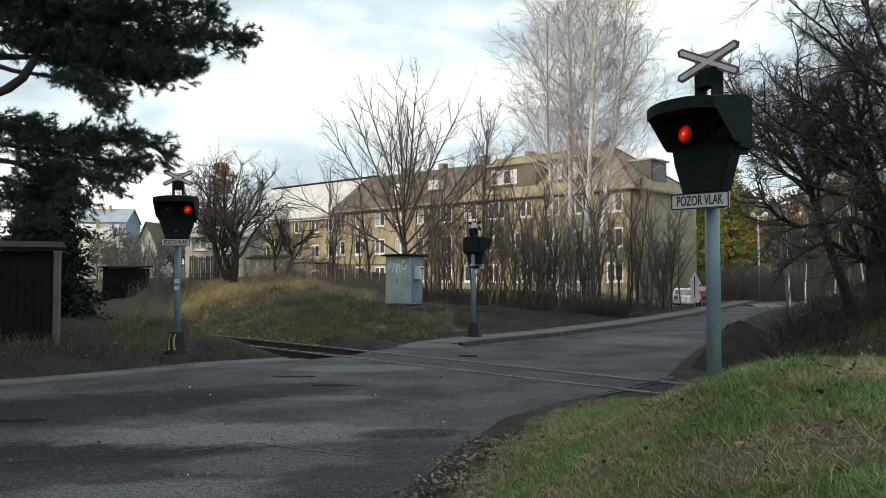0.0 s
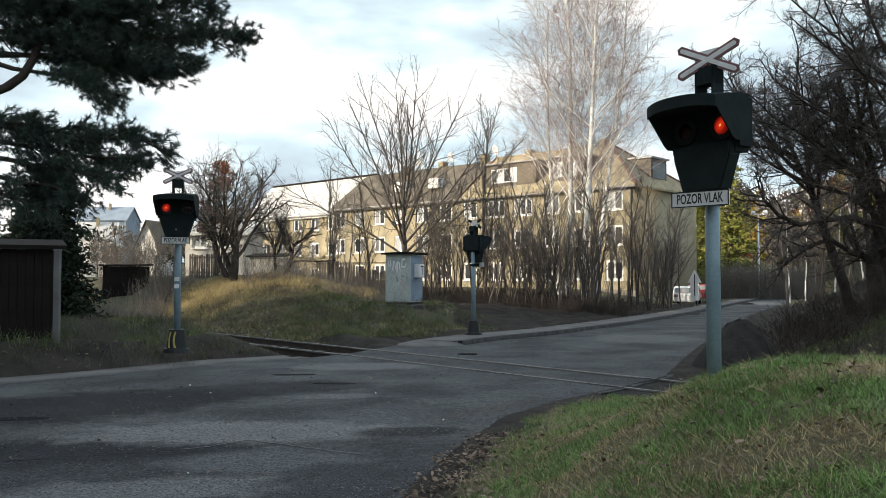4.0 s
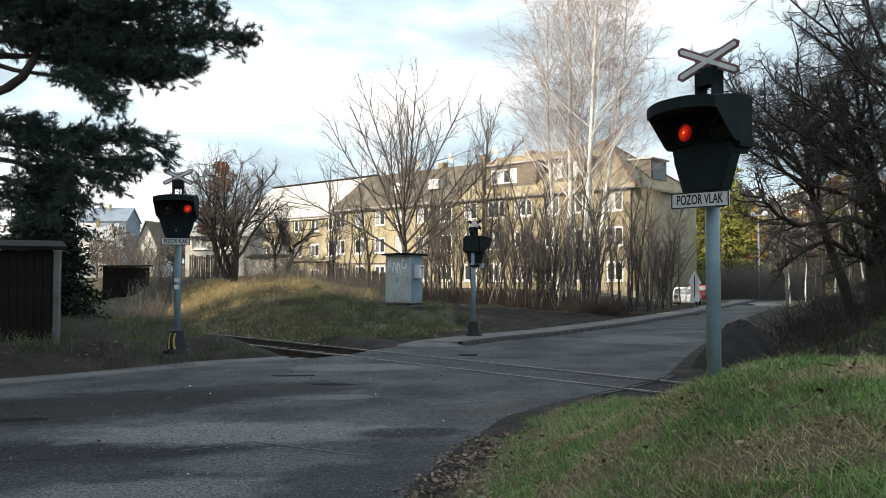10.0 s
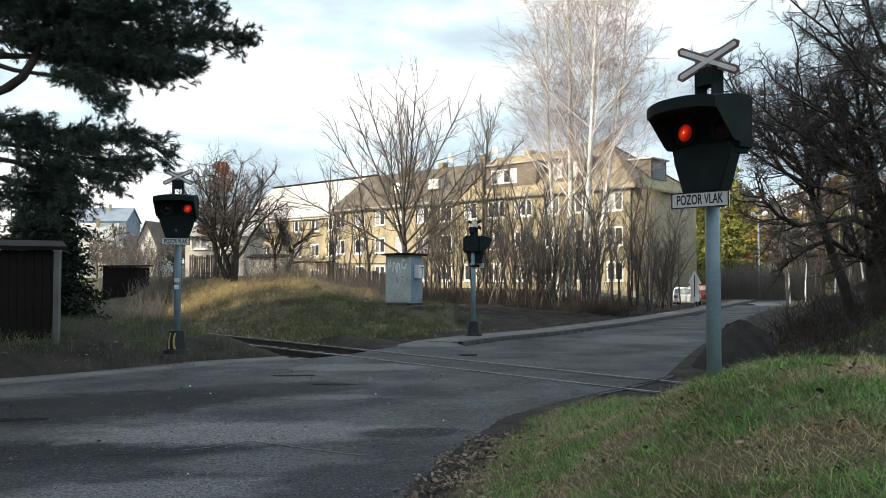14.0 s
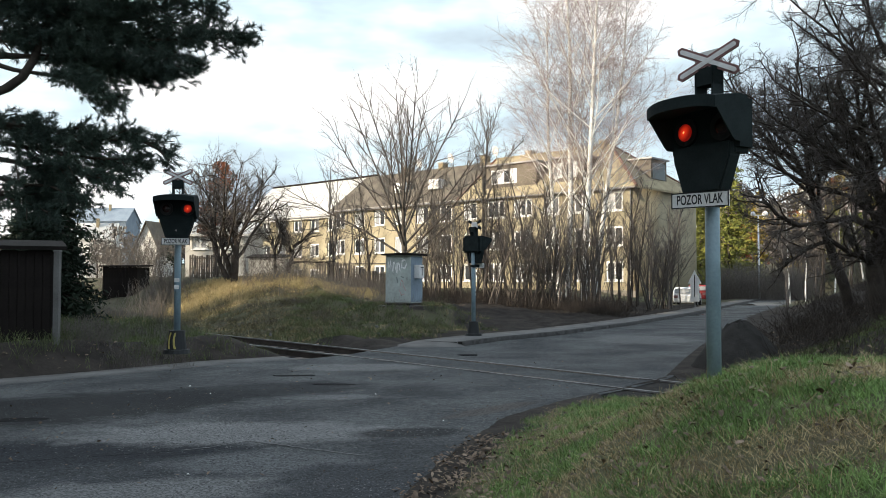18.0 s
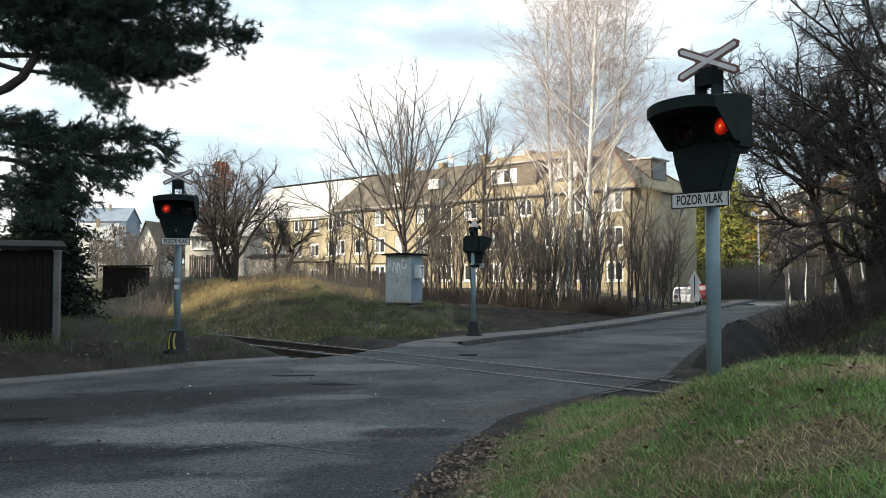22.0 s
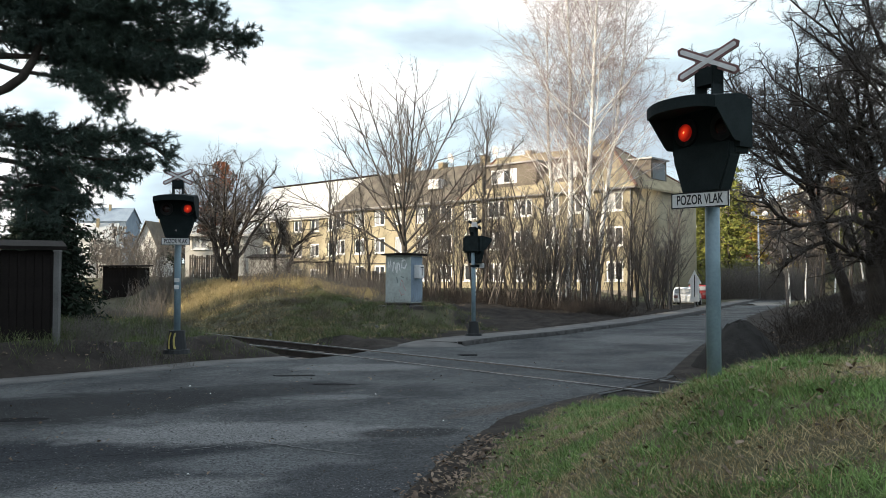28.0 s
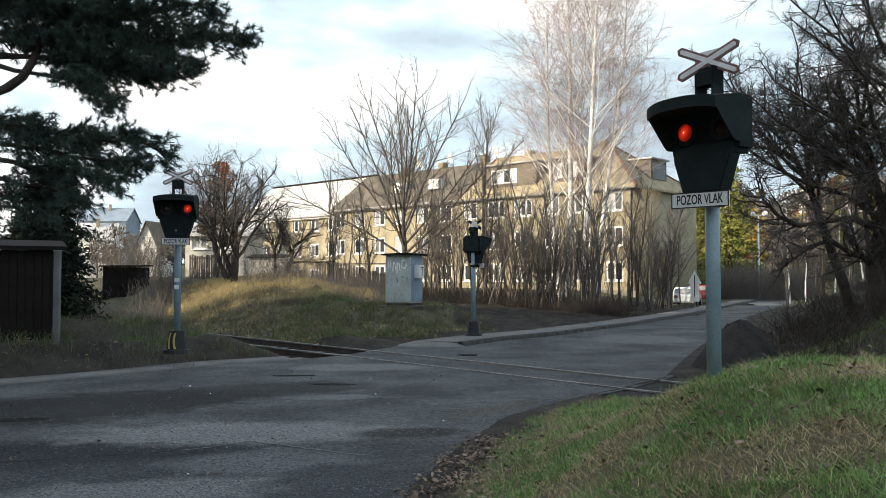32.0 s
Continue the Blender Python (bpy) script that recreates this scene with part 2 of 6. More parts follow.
M_NEEDLE = mat("dark_pine_needles", (0.055, 0.085, 0.062), (0.026, 0.045, 0.036), 0.7, 1.5, 10, 0.0)
M_SPRUCE = mat("yellow_green_conifer", (0.3, 0.3, 0.07), (0.09, 0.11, 0.035), 0.85, 1.0, 6, 0.0)
M_SPRUCED = mat("dark_conifer", (0.028, 0.04, 0.025), (0.014, 0.02, 0.014), 0.85, 1.0, 6, 0.0)
M_LEAFR = mat("russet_leaves", (0.34, 0.11, 0.045), (0.2, 0.07, 0.03), 0.8, 2, 10, 0.0)
M_LEAFY = mat("yellow_leaves", (0.38, 0.3, 0.07), (0.24, 0.17, 0.05), 0.8, 2, 10, 0.0)
M_GRASS = mat("green_grass_blades", (0.26, 0.385, 0.13), (0.135, 0.21, 0.068), 0.85, 1.2, 6, 0.0, spread=0.35)
M_DRYGRASS = mat("dry_straw_grass", (0.55, 0.44, 0.25), (0.3, 0.23, 0.125), 0.9, 0.8, 6, 0.0, spread=0.35)
M_FALLEN = mat("fallen_brown_leaves", (0.25, 0.185, 0.135), (0.1, 0.07, 0.05), 0.9, 2, 10, 0.0, spread=0.5)
M_WOODD = mat("dark_tarred_boards", (0.02, 0.016, 0.014), (0.012, 0.0095, 0.0085), 0.9, 2, 20, 0.3)
M_WOODG = mat("weathered_grey_boards", (0.12, 0.105, 0.09), (0.07, 0.06, 0.05), 0.9, 2, 20, 0.3)
M_BOX = mat("grey_green_metal_sheet", (0.52, 0.58, 0.55), (0.33, 0.36, 0.34), 0.55, 1.6, 9, 0.1)
# the cabinet's sheet again, darker and bluer: shade of the side away from sun
M_BOXSHADE = mat("metal_sheet_shade_painted", (0.24, 0.31, 0.37), (0.16, 0.21, 0.26), 0.55, 1.6, 9, 0.1)
M_SPRAY = mat("white_spray_paint", (0.88, 0.88, 0.87), (0.8, 0.8, 0.79), 0.6, 8, 40, 0.0)
M_CARW = mat("white_car_paint", (0.7, 0.7, 0.7), (0.62, 0.62, 0.62), 0.25, 2, 20, 0.0)
M_CARR = mat("red_car_paint", (0.3, 0.03, 0.03), (0.22, 0.02, 0.02), 0.3, 2, 20, 0.0)
M_TYRE = mat("black_rubber", (0.02, 0.02, 0.02), None, 0.9, 4, 40, 0.1)
M_LAMPGLASS = mat("white_lamp_glass", (0.75, 0.76, 0.78), (0.65, 0.66, 0.68), 0.3, 4, 40, 0.0)


# ---- building blocks ----
def mesh_np(name, verts, faces, material, parent=None, label="", loc=None):
    """One mesh object from arrays of corners and of equal-sided faces."""
    verts, faces = np.asarray(verts, "f4"), np.asarray(faces, "i4")
    me = bpy.data.meshes.new(name)
    k = faces.shape[1]
    me.vertices.add(len(verts))
    me.vertices.foreach_set("co", verts.ravel())
    me.loops.add(faces.size)
    me.loops.foreach_set("vertex_index", faces.ravel())
    me.polygons.add(len(faces))
    me.polygons.foreach_set("loop_start", np.arange(0, faces.size, k, dtype="i4"))
    me.update(calc_edges=True)
    me.validate()
    me.materials.append(material)
    ob = new(name, me)
    if parent:
        ob.parent = parent
    if label:
        ob["label"] = label
    if loc:
        ob.location = loc
    return ob


def part(name, bm, material, parent=None, label="", smooth=False):
    me = bpy.data.meshes.new(name)
    bmesh.ops.recalc_face_normals(bm, faces=bm.faces)
    bm.to_mesh(me)
    bm.free()
    me.materials.append(material)
    if smooth:
        me.shade_smooth()
    ob = new(name, me)
    if parent:
        ob.parent = parent
    if label:
        ob["label"] = label
    return ob


def again(ob, parent, x, y, z, rz=0.0):
    """One more of a part on the same mesh."""
    o = new(ob.name.split(".")[0], ob.data)
    o.parent = parent
    o.matrix_basis = pose(x, y, z, 0, 0, rz)
    return o


def thing(name, m, label, category, group="", kind=""):
    e = new(name)
    e.empty_display_size = 0.2
    e.matrix_world = m
    return tagged(e, label, category, group, kind)


def box(x0, x1, y0, y1, z0, z1, bevel=0.0, bm=None):
    own = bmesh.new()
    bmesh.ops.create_cube(own, size=1)
    for v in own.verts:
        v.co = Vector(((x0 + x1) / 2 + v.co.x * (x1 - x0), (y0 + y1) / 2 + v.co.y * (y1 - y0), (z0 + z1) / 2 + v.co.z * (z1 - z0)))
    if bevel:
        bmesh.ops.bevel(own, geom=own.edges[:], offset=bevel, segments=2, affect="EDGES", profile=0.6)
    return own if bm is None else merge(bm, own)


def merge(bm, other):
    me = bpy.data.meshes.new("tmp")
    other.to_mesh(me)
    bm.from_mesh(me)
    bpy.data.meshes.remove(me)
    other.free()
    return bm


def tube(p0, p1, r0, r1=None, n=12, bm=None):
    r1 = r0 if r1 is None else r1
    own = bmesh.new()
    p0, p1 = Vector(p0), Vector(p1)
    m = Matrix.Translation((p0 + p1) / 2) @ (p1 - p0).to_track_quat("Z", "Y").to_matrix().to_4x4()
    bmesh.ops.create_cone(own, cap_ends=True, segments=n, radius1=r0, radius2=r1, depth=(p1 - p0).length, matrix=m)
    return own if bm is None else merge(bm, own)


def prism(outline, y0, y1, bm=None):
    """An outline in x and z, drawn out from y0 to y1."""
    own = bmesh.new()
    a = [own.verts.new((x, y0, z)) for x, z in outline]
    b = [own.verts.new((x, y1, z)) for x, z in outline]
    own.faces.new(a)
    own.faces.new(b[::-1])
    for i in range(len(a)):
        j = (i + 1) % len(a)
        own.faces.new((a[i], b[i], b[j], a[j]))
    return own if bm is None else merge(bm, own)


def twigs_mesh(runs, sides):
    """Tapered tubes along runs of points: each run a list of rows x, y, z, radius."""
    by_len = {}
    for run in runs:
        by_len.setdefault(len(run), []).append(run)
    V, Fc, base = [], [], 0
    ang = np.arange(sides) * 2 * np.pi / sides
    for n, group in by_len.items():
        s = np.asarray(group, float)
        p, r = s[..., :3], s[..., 3]
        d = p[:, -1] - p[:, 0]
        d /= np.maximum(np.linalg.norm(d, axis=1, keepdims=True), 1e-6)
        ref = np.where(np.abs(d[:, 2:3]) > 0.8, np.array([[1.0, 0, 0]]), np.array([[0, 0, 1.0]]))
        u = np.cross(d, ref)
        u /= np.linalg.norm(u, axis=1, keepdims=True)
        w = np.cross(d, u)
        ring = u[:, None] * np.cos(ang)[None, :, None] + w[:, None] * np.sin(ang)[None, :, None]
        V.append((p[:, :, None] + ring[:, None] * r[:, :, None, None]).reshape(-1, 3))
        i = np.arange(sides)
        f = np.stack([i, (i + 1) % sides, (i + 1) % sides + sides, i + sides], axis=1)
        f = (np.arange(n - 1) * sides)[:, None, None] + f[None]
        f = (np.arange(len(s)) * n * sides)[:, None, None, None] + f[None]
        Fc.append(f.reshape(-1, 4) + base)
        base += len(s) * n * sides
    return np.concatenate(V), np.concatenate(Fc)


class Grower:
    """Grows a bare tree: a list of segments for each order of branch."""

    def __init__(self, seed):
        self.r = random.Random(seed)
        self.out = {}

    def limb(self, p, d, length, rad, order, plan, up=0.15, tip=0.25, seed=None):
        r, n = random.Random(self.r.random() if seed is None else seed), plan[order]["n"]
        p, d = Vector(p), Vector(d).normalized()
        step, pts, run = length / n, [(p.copy(), d.copy(), rad)], [(*p, rad)]
        wob, lift = plan[order].get("wob", 0.18), plan[order].get("up", up)
        for i in range(n):
            d = (d + Vector((r.gauss(0, wob), r.gauss(0, wob), r.gauss(0, wob) + lift * (0.5 + i / n)))).normalized()
            q = p + d * step
            a, b = rad * (1 - (1 - tip) * i / n), rad * (1 - (1 - tip) * (i + 1) / n)
            run.append((*q, b))
            p = q
            pts.append((p.copy(), d.copy(), b))
        self.out.setdefault(order, []).append(run)
        self.shoots(pts, length, rad, order, plan, r)

    def bent(self, way, order, plan):
        """A limb along given places (x, y, z, radius), with its shoots."""
        r = random.Random(self.r.random())
        P = [Vector(p[:3]) for p in way]
        pts = [(P[k], (P[min(k + 1, len(P) - 1)] - P[max(k - 1, 0)]).normalized(), way[k][3]) for k in range(len(P))]
        self.out.setdefault(order, []).append([tuple(p) for p in way])
        self.shoots(pts, sum((b - a).length for a, b in zip(P[:-1], P[1:])), way[0][3], order, plan, r)

    def shoots(self, pts, length, rad, order, plan, r):
        n = len(pts) - 1
        if order + 1 < len(plan):
            nx = plan[order + 1]
            for k in range(nx["count"]):
                f = nx.get("from", 0.3) + (1 - nx.get("from", 0.3)) * (k + r.random()) / nx["count"]
                i = min(int(f * n), n - 1)
                base, dd, rr = pts[i][0].lerp(pts[i + 1][0], f * n - i), pts[i][1], pts[i][2]
                side = dd.orthogonal().normalized()
                side.rotate(Matrix.Rotation(k * 2.39996 + r.gauss(0, 0.35) if nx.get("even") else r.uniform(0, 6.283), 3, dd))
                a = radians(r.gauss(nx["angle"] + (nx.get("angle2", nx["angle"]) - nx["angle"]) * f, nx.get("var", 10)))
                lo, hi, taper = nx.get("vary", (0.6, 1.15, 0.6))
                self.limb(base, dd * math.cos(a) + side * math.sin(a), length * nx["len"] * r.uniform(lo, hi) * (1.15 - taper * f),
                          min(rr * 0.75, rad * nx["rad"]), order + 1, plan, seed=r.random())


def bare_tree(name, at, label, group, seed, plan, mats, starts, cut=2, category="tree", single=True, ways=()):
    """starts: rows of place, direction, length and thickness of what leaves the ground; each great limb is a part, finer wood one crown."""
    g = Grower(seed)
    for off, d, length, rad in starts:
        g.limb(off, d, length, rad, 0, plan)
    for level, way in ways:
        g.bent(way, level, plan)
    e = thing(name, pose(*at), label, category, group)
    for run in g.out[0]:
        mesh_np("trunk", *twigs_mesh([run], 10), mats[0], e).data.shade_smooth()
    if single:
        for run in g.out[1]:
            mesh_np("limb", *twigs_mesh([run], 6), mats[1], e).data.shade_smooth()
    fine = [s for o in range(2 if single else 1, cut) for s in g.out.get(o, [])]
    if fine:
        tagged(mesh_np("branchwork", *twigs_mesh(fine, 4), mats[1], e), kind="stuff")
    tagged(mesh_np("crown", *twigs_mesh([s for o in range(cut, 9) for s in g.out.get(o, [])], 3), mats[2], e), kind="stuff")
    return e


# ---- the lie of the land ----
LEFT_EDGE = [(-60, -48), (-34, -18), (-20, 0.5), (-14, 7.6), (-7.85, 15.1), (-6.44, 16.6), (-4.9, 18.8), (-3.36, 19.95), (-2.4, 21.2), (-1.35, 24.0),
             (0.55, 24.05), (1.75, 26.1), (4.05, 29.05), (7.9, 35.4), (13.25, 45.4), (29.5, 79.3), (46.5, 114.7)]
RIGHT_EDGE = [(-40, -60), (-14, -25), (-5, -8), (-1.6, 0), (-0.75, 4), (-0.2, 7.3), (0.24, 9.2), (0.95, 11.5), (1.9, 13.0), (3.1, 14.5),
              (4.4, 16.3), (5.8, 20), (7.7, 24.7), (11, 32), (16, 44.2), (33, 79), (50, 115)]
TRACK_AT, TRACK_DIR = (-0.5, 19.75), (0.66, -0.751)


def along(line, n):
    p = np.array(line, float)
    s = np.concatenate([[0], np.cumsum(np.hypot(*np.diff(p, axis=0).T))])
    t = np.linspace(0, s[-1], n)
    return np.stack([np.interp(t, s, p[:, 0]), np.interp(t, s, p[:, 1])], 1)


def off_line(x, y, line):
    """Signed distance from a polyline, positive on its right as one goes along it."""
    p = np.array(line, float)
    best, sign = np.full(np.shape(x), 1e9), np.zeros(np.shape(x))
    for a, b in zip(p[:-1], p[1:]):
        d = b - a
        L = np.hypot(*d)
        t = np.clip(((x - a[0]) * d[0] + (y - a[1]) * d[1]) / L ** 2, 0, 1)
        ex, ey = x - (a[0] + t * d[0]), y - (a[1] + t * d[1])
        q = np.hypot(ex, ey)
        cr = ex * d[1] - ey * d[0]
        near = q < best
        best = np.where(near, q, best)
        sign = np.where(near, np.sign(cr), sign)
    return best * sign


def smooth(t):
    t = np.clip(t, 0, 1)
    return t * t * (3 - 2 * t)


def height(x, y):
    x, y = np.asarray(x, float), np.asarray(y, float)
    dl = -off_line(x, y, LEFT_EDGE)          # beyond the road's left side
    dr = off_line(x, y, RIGHT_EDGE)          # beyond its right side
    tx, ty = x - TRACK_AT[0], y - TRACK_AT[1]
    tn = tx * 0.751 + ty * 0.66              # beyond the track, away from the camera
    ts = tx * 0.66 - ty * 0.751              # along it, to the right
    trackbed = smooth((np.abs(tn) - 1.5) / 1.6)
    wave = 0.06 * np.sin(x * 1.3 + y * 0.7) + 0.05 * np.sin(x * 0.6 - y * 1.1 + 1) + 0.075 * np.sin(x * 3.1 + 2 * np.sin(y * 1.9)) * np.sin(y * 2.7 + 1.5 * np.sin(x * 1.3)) * smooth((y - 20) / 5)
    # left of the road, this side of the track and far side
    left = np.where(tn < 0, 0.45 * smooth((dl - 0.7) / 1.5) + 0.25 * smooth((dl - 3) / 6),
                    smooth((tn - 1.6) / 9) * (0.55 + 0.95 * smooth((-x - 2.5) / 7)) * smooth((dl - 2.4) / 7) + 0.5 * smooth((dl - 6) / 10) * smooth((tn - 1.6) / 6))
    left = left * np.where(tn < 0, trackbed, 1)
    # right: the grass bank near the camera, brush bank beyond the track
    bank = 1.06 * smooth((dr - 0.1) / 3.3) * (1 - 0.75 * smooth((y - 7.9) / 3.6)) + 0.08 * smooth((dr - 2) / 6) * smooth((10 - y) / 4)
    far_bank = 2.4 * smooth((dr - 0.6) / 7.5) + 2.0 * smooth((dr - 8) / 30)
    right = np.where(tn < 0, bank * smooth((-tn - 1.4) / 2.2), far_bank * smooth((tn - 1.3) / 3))
    z = np.where(dl > 0, left, np.where(dr > 0, right, 0))
    on_road = (dl <= 0) & (dr <= 0)
    z = z + wave * np.where(on_road, 0, smooth(np.maximum(dl, dr) / 2))
    inside = np.minimum(-dl, -dr)
    bed = smooth((2.0 - np.abs(tn)) / 0.6)
    z = z * (1 - bed) + np.minimum(z, -0.2) * bed
    z = np.where(on_road, np.where(-dr < -dl, 0.03, -0.06) - 0.12 * smooth(inside / 0.5), z + np.where(dr > 0, 0.03, -0.03 + 0.06 * smooth((dl - 0.9) / 0.3)))
    pad = smooth((2.9 - np.hypot(x + 1.5, y - 34.2)) / 1.4)
    z = z * (1 - pad) + 0.85 * pad
    # an unseen hillside, added behind the left shoulder to keep the road in shade, the rise at the right and far away
    edge = (y - 40.2) - (x + 5) * 0.466
    z = z + 25 * smooth((-x - 20) / 13) * smooth((-edge - 1.8) / 2.2) * smooth((y + 70) / 30)
    # a second, lower unseen rise, added to shade the ground left of the mound
    band = y - (x + 5) * 0.466
    z = z + 5.0 * smooth((-x - 24) / 4) * smooth((x + 46) / 8) * smooth((band - 44.5) / 1.5) * smooth((57 - band) / 3)
    z = z + 26 * smooth((x - 0.2 * y - 25) / 120) * smooth((y - 60) / 120)
    z = z + 20 * smooth((y - 170) / 320) * (0.75 + 0.25 * np.sin(x / 90.0))
    return z


def spaced(parts):
    out = [parts[0][0]]
    for a, b, n in parts:
        out += list(np.linspace(a, b, n + 1)[1:])
    return np.array(out)


gx = spaced([(-2500, -400, 8), (-400, -80, 16), (-80, -20, 60), (-20, 14, 136), (14, 60, 60), (60, 400, 34), (400, 2500, 8)])
gy = spaced([(-2500, -300, 8), (-300, -60, 10), (-60, 0, 30), (0, 46, 184), (46, 120, 74), (120, 400, 40), (400, 2500, 12)])
GX, GY = np.meshgrid(gx, gy)
GZ = height(GX, GY)
i = np.arange(len(gy) - 1)[:, None] * len(gx) + np.arange(len(gx) - 1)[None]
ground = mesh_np("ground", np.stack([GX, GY, GZ], -1).reshape(-1, 3), np.stack([i, i + 1, i + 1 + len(gx), i + len(gx)], -1).reshape(-1, 4), M_GROUND)
# bare earth, its tone darkened for shade, on the left verge, at the road's edges and on the brush bank
f_dl, f_dr = -off_line(GX, GY, LEFT_EDGE), off_line(GX, GY, RIGHT_EDGE)
f_tn = (GX - TRACK_AT[0]) * 0.751 + (GY - TRACK_AT[1]) * 0.66


def within(*limits):
    """1 inside all the limits, falling to 0 within a metre outside them."""
    return smooth(np.min(np.stack(limits), axis=0) + 0.5)


soil = np.max(np.stack([
    within(f_dl, f_tn - 2, GX - 0.4, 16 - f_dl, 60 - GY), within(f_dl + 0.4, 1.5 - f_tn, 4.5 - f_dl, 40 - GY), within(f_dr + 0.9, 0.3 - f_dr, 60 - GY, GY - 3),
    within(f_dl + 0.3, f_tn - 1.2, 3.4 - f_dl, 40 - GY), within(f_dr, 1.3 - f_dr, GY - 10, 15.5 - GY), within(f_dr, f_tn + 1.5, 9 - f_dr, 60 - GY), within(1.3 - np.hypot(GX + 1.2, GY - 33.6))]), axis=0)
turf_bank = within(f_dr - 0.2, -1.4 - f_tn, GY + 10)
for field, value in (("soil", soil), ("bank", turf_bank)):
    ground.data.attributes.new(field, "FLOAT", "POINT").data.foreach_set("value", value.ravel().astype("f4"))
ground.data.shade_smooth()
tagged(ground, "winter grass, soil and banks beside the road", "ground", kind="structure")


def h(x, y):
    return float(height(np.array([x]), np.array([y]))[0])


# road
la, ra = along(LEFT_EDGE, 320), along(RIGHT_EDGE, 320)
k = np.linspace(0, 1, 25)[None, :, None]
pts = la[:, None] * (1 - k) + ra[:, None] * k
zz = 0.003 * np.sin(pts[..., 0] * 0.9 + pts[..., 1] * 0.5) + 0.002 * np.sin(pts[..., 0] * 2.1 - pts[..., 1] * 1.7)
i = np.arange(319)[:, None] * 25 + np.arange(24)[None]
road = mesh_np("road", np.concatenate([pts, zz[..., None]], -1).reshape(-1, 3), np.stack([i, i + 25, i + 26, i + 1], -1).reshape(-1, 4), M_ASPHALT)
road.data.shade_smooth()
tagged(road, "worn patched dark asphalt road over a level crossing", "road", kind="structure")


def strip(name, line, width, z0, z1, material, label, category, n=120, side=1):
    """A raised band beside a line, with a flat top and upright edges."""
    c = along(line, n)
    d = np.gradient(c, axis=0)
    d /= np.linalg.norm(d, axis=1, keepdims=True)
    nrm = np.stack([-d[:, 1], d[:, 0]], 1) * side
    v = []
    for q, w, z in ((c, 0, z0), (c, 0, z1), (c, width, z1), (c, width, z0)):
        p = q + nrm * w
        v.append(np.concatenate([p, np.full((n, 1), z)], 1))
    v = np.stack(v, 1).reshape(-1, 3)
    i = np.arange(n - 1)[:, None] * 4
    f = np.concatenate([np.stack([i + a, i + a + 1, i + a + 5, i + a + 4], -1).reshape(-1, 4) for a in range(3)])
    f = np.concatenate([f, [[0, 1, 2, 3], [4 * n - 4, 4 * n - 3, 4 * n - 2, 4 * n - 1]]])
    ob = mesh_np(name, v, f, material)
    return tagged(ob, label, category, kind="structure")


PAVE_LINE = LEFT_EDGE[10:]
strip("pavement", [(p[0] - 0.16, p[1] + 0.1) for p in PAVE_LINE], 1.35, -0.1, 0.105, M_PAVE, "narrow gritty pavement behind a stone kerb", "pavement")
strip("kerb", PAVE_LINE, 0.15, -0.1, 0.125, M_KERB, "stone kerb along the pavement, darkened for the shade on its face", "kerb")
ramp = mesh_np("pavement_ramp", [(-1.25, 23.3, -0.04), (0.72, 23.65, -0.04), (0.4, 24.3, 0.104), (-0.76, 24.86, 0.104), (-1.3, 24.35, 0.02),
                                 (-1.25, 23.3, -0.1), (0.72, 23.65, -0.1), (0.4, 24.3, -0.1), (-0.76, 24.86, -0.1), (-1.3, 24.35, -0.1), (-1.03, 24.6, 0.062)],
               [(0, 1, 2, 3), (0, 3, 10, 4), (0, 5, 6, 1), (1, 6, 7, 2), (2, 7, 8, 3), (3, 8, 9, 4), (4, 9, 5, 0)], M_PAVE)
tagged(ramp, "gritty pavement end sloping down to the road", "pavement", kind="structure")
strip("footpath", [(-20, 0.5), (-14, 7.6), (-7.85, 15.1), (-6.44, 16.6), (-4.9, 18.8), (-3.4, 19.9)], 0.85, -0.1, 0.022, M_PAVE, "gritty footpath strip along the road edge", "path")

# track
track = thing("railway_track", pose(TRACK_AT[0], TRACK_AT[1], 0, 0, 0, math.degrees(math.atan2(-0.751, 0.66))), "single railway track crossing the asphalt road", "railway track", kind="structure")
for off in (0.72, -0.72):
    bm = box(-40, 40, off - 0.036, off + 0.036, -0.01, 0.02, 0.004)
    rail_ = part("rail", bm, M_RAIL, track, "worn steel rail")
    bm = box(-40, 40, off - 0.012, off + 0.012, -0.17, -0.01)
    box(-40, 40, off - 0.07, off + 0.07, -0.2, -0.17, 0, bm)
    box(-40, 40, off - 0.034, off + 0.034, -0.03, -0.011, 0, bm)
    part("rail_web", bm, M_RUST, rail_, "rusty brown rail web")
for a, b, top_ in ((-40, -3.6, -0.155), (4.4, 40, -0.02)):
    bm = box(a, b, -1.6, 1.6, -0.4, top_)
    part("ballast", bm, M_BALLAST if a < 0 else M_EARTH, track, "dirty stone ballast" if a < 0 else "black earth filled in between the rails")
for off in (0.62, -0.62):
    part("flangeway", box(-3.6, 5.6, off - 0.02, off + 0.02, 0.0, 0.017), M_BALLAST, track, "dark groove beside the rail")


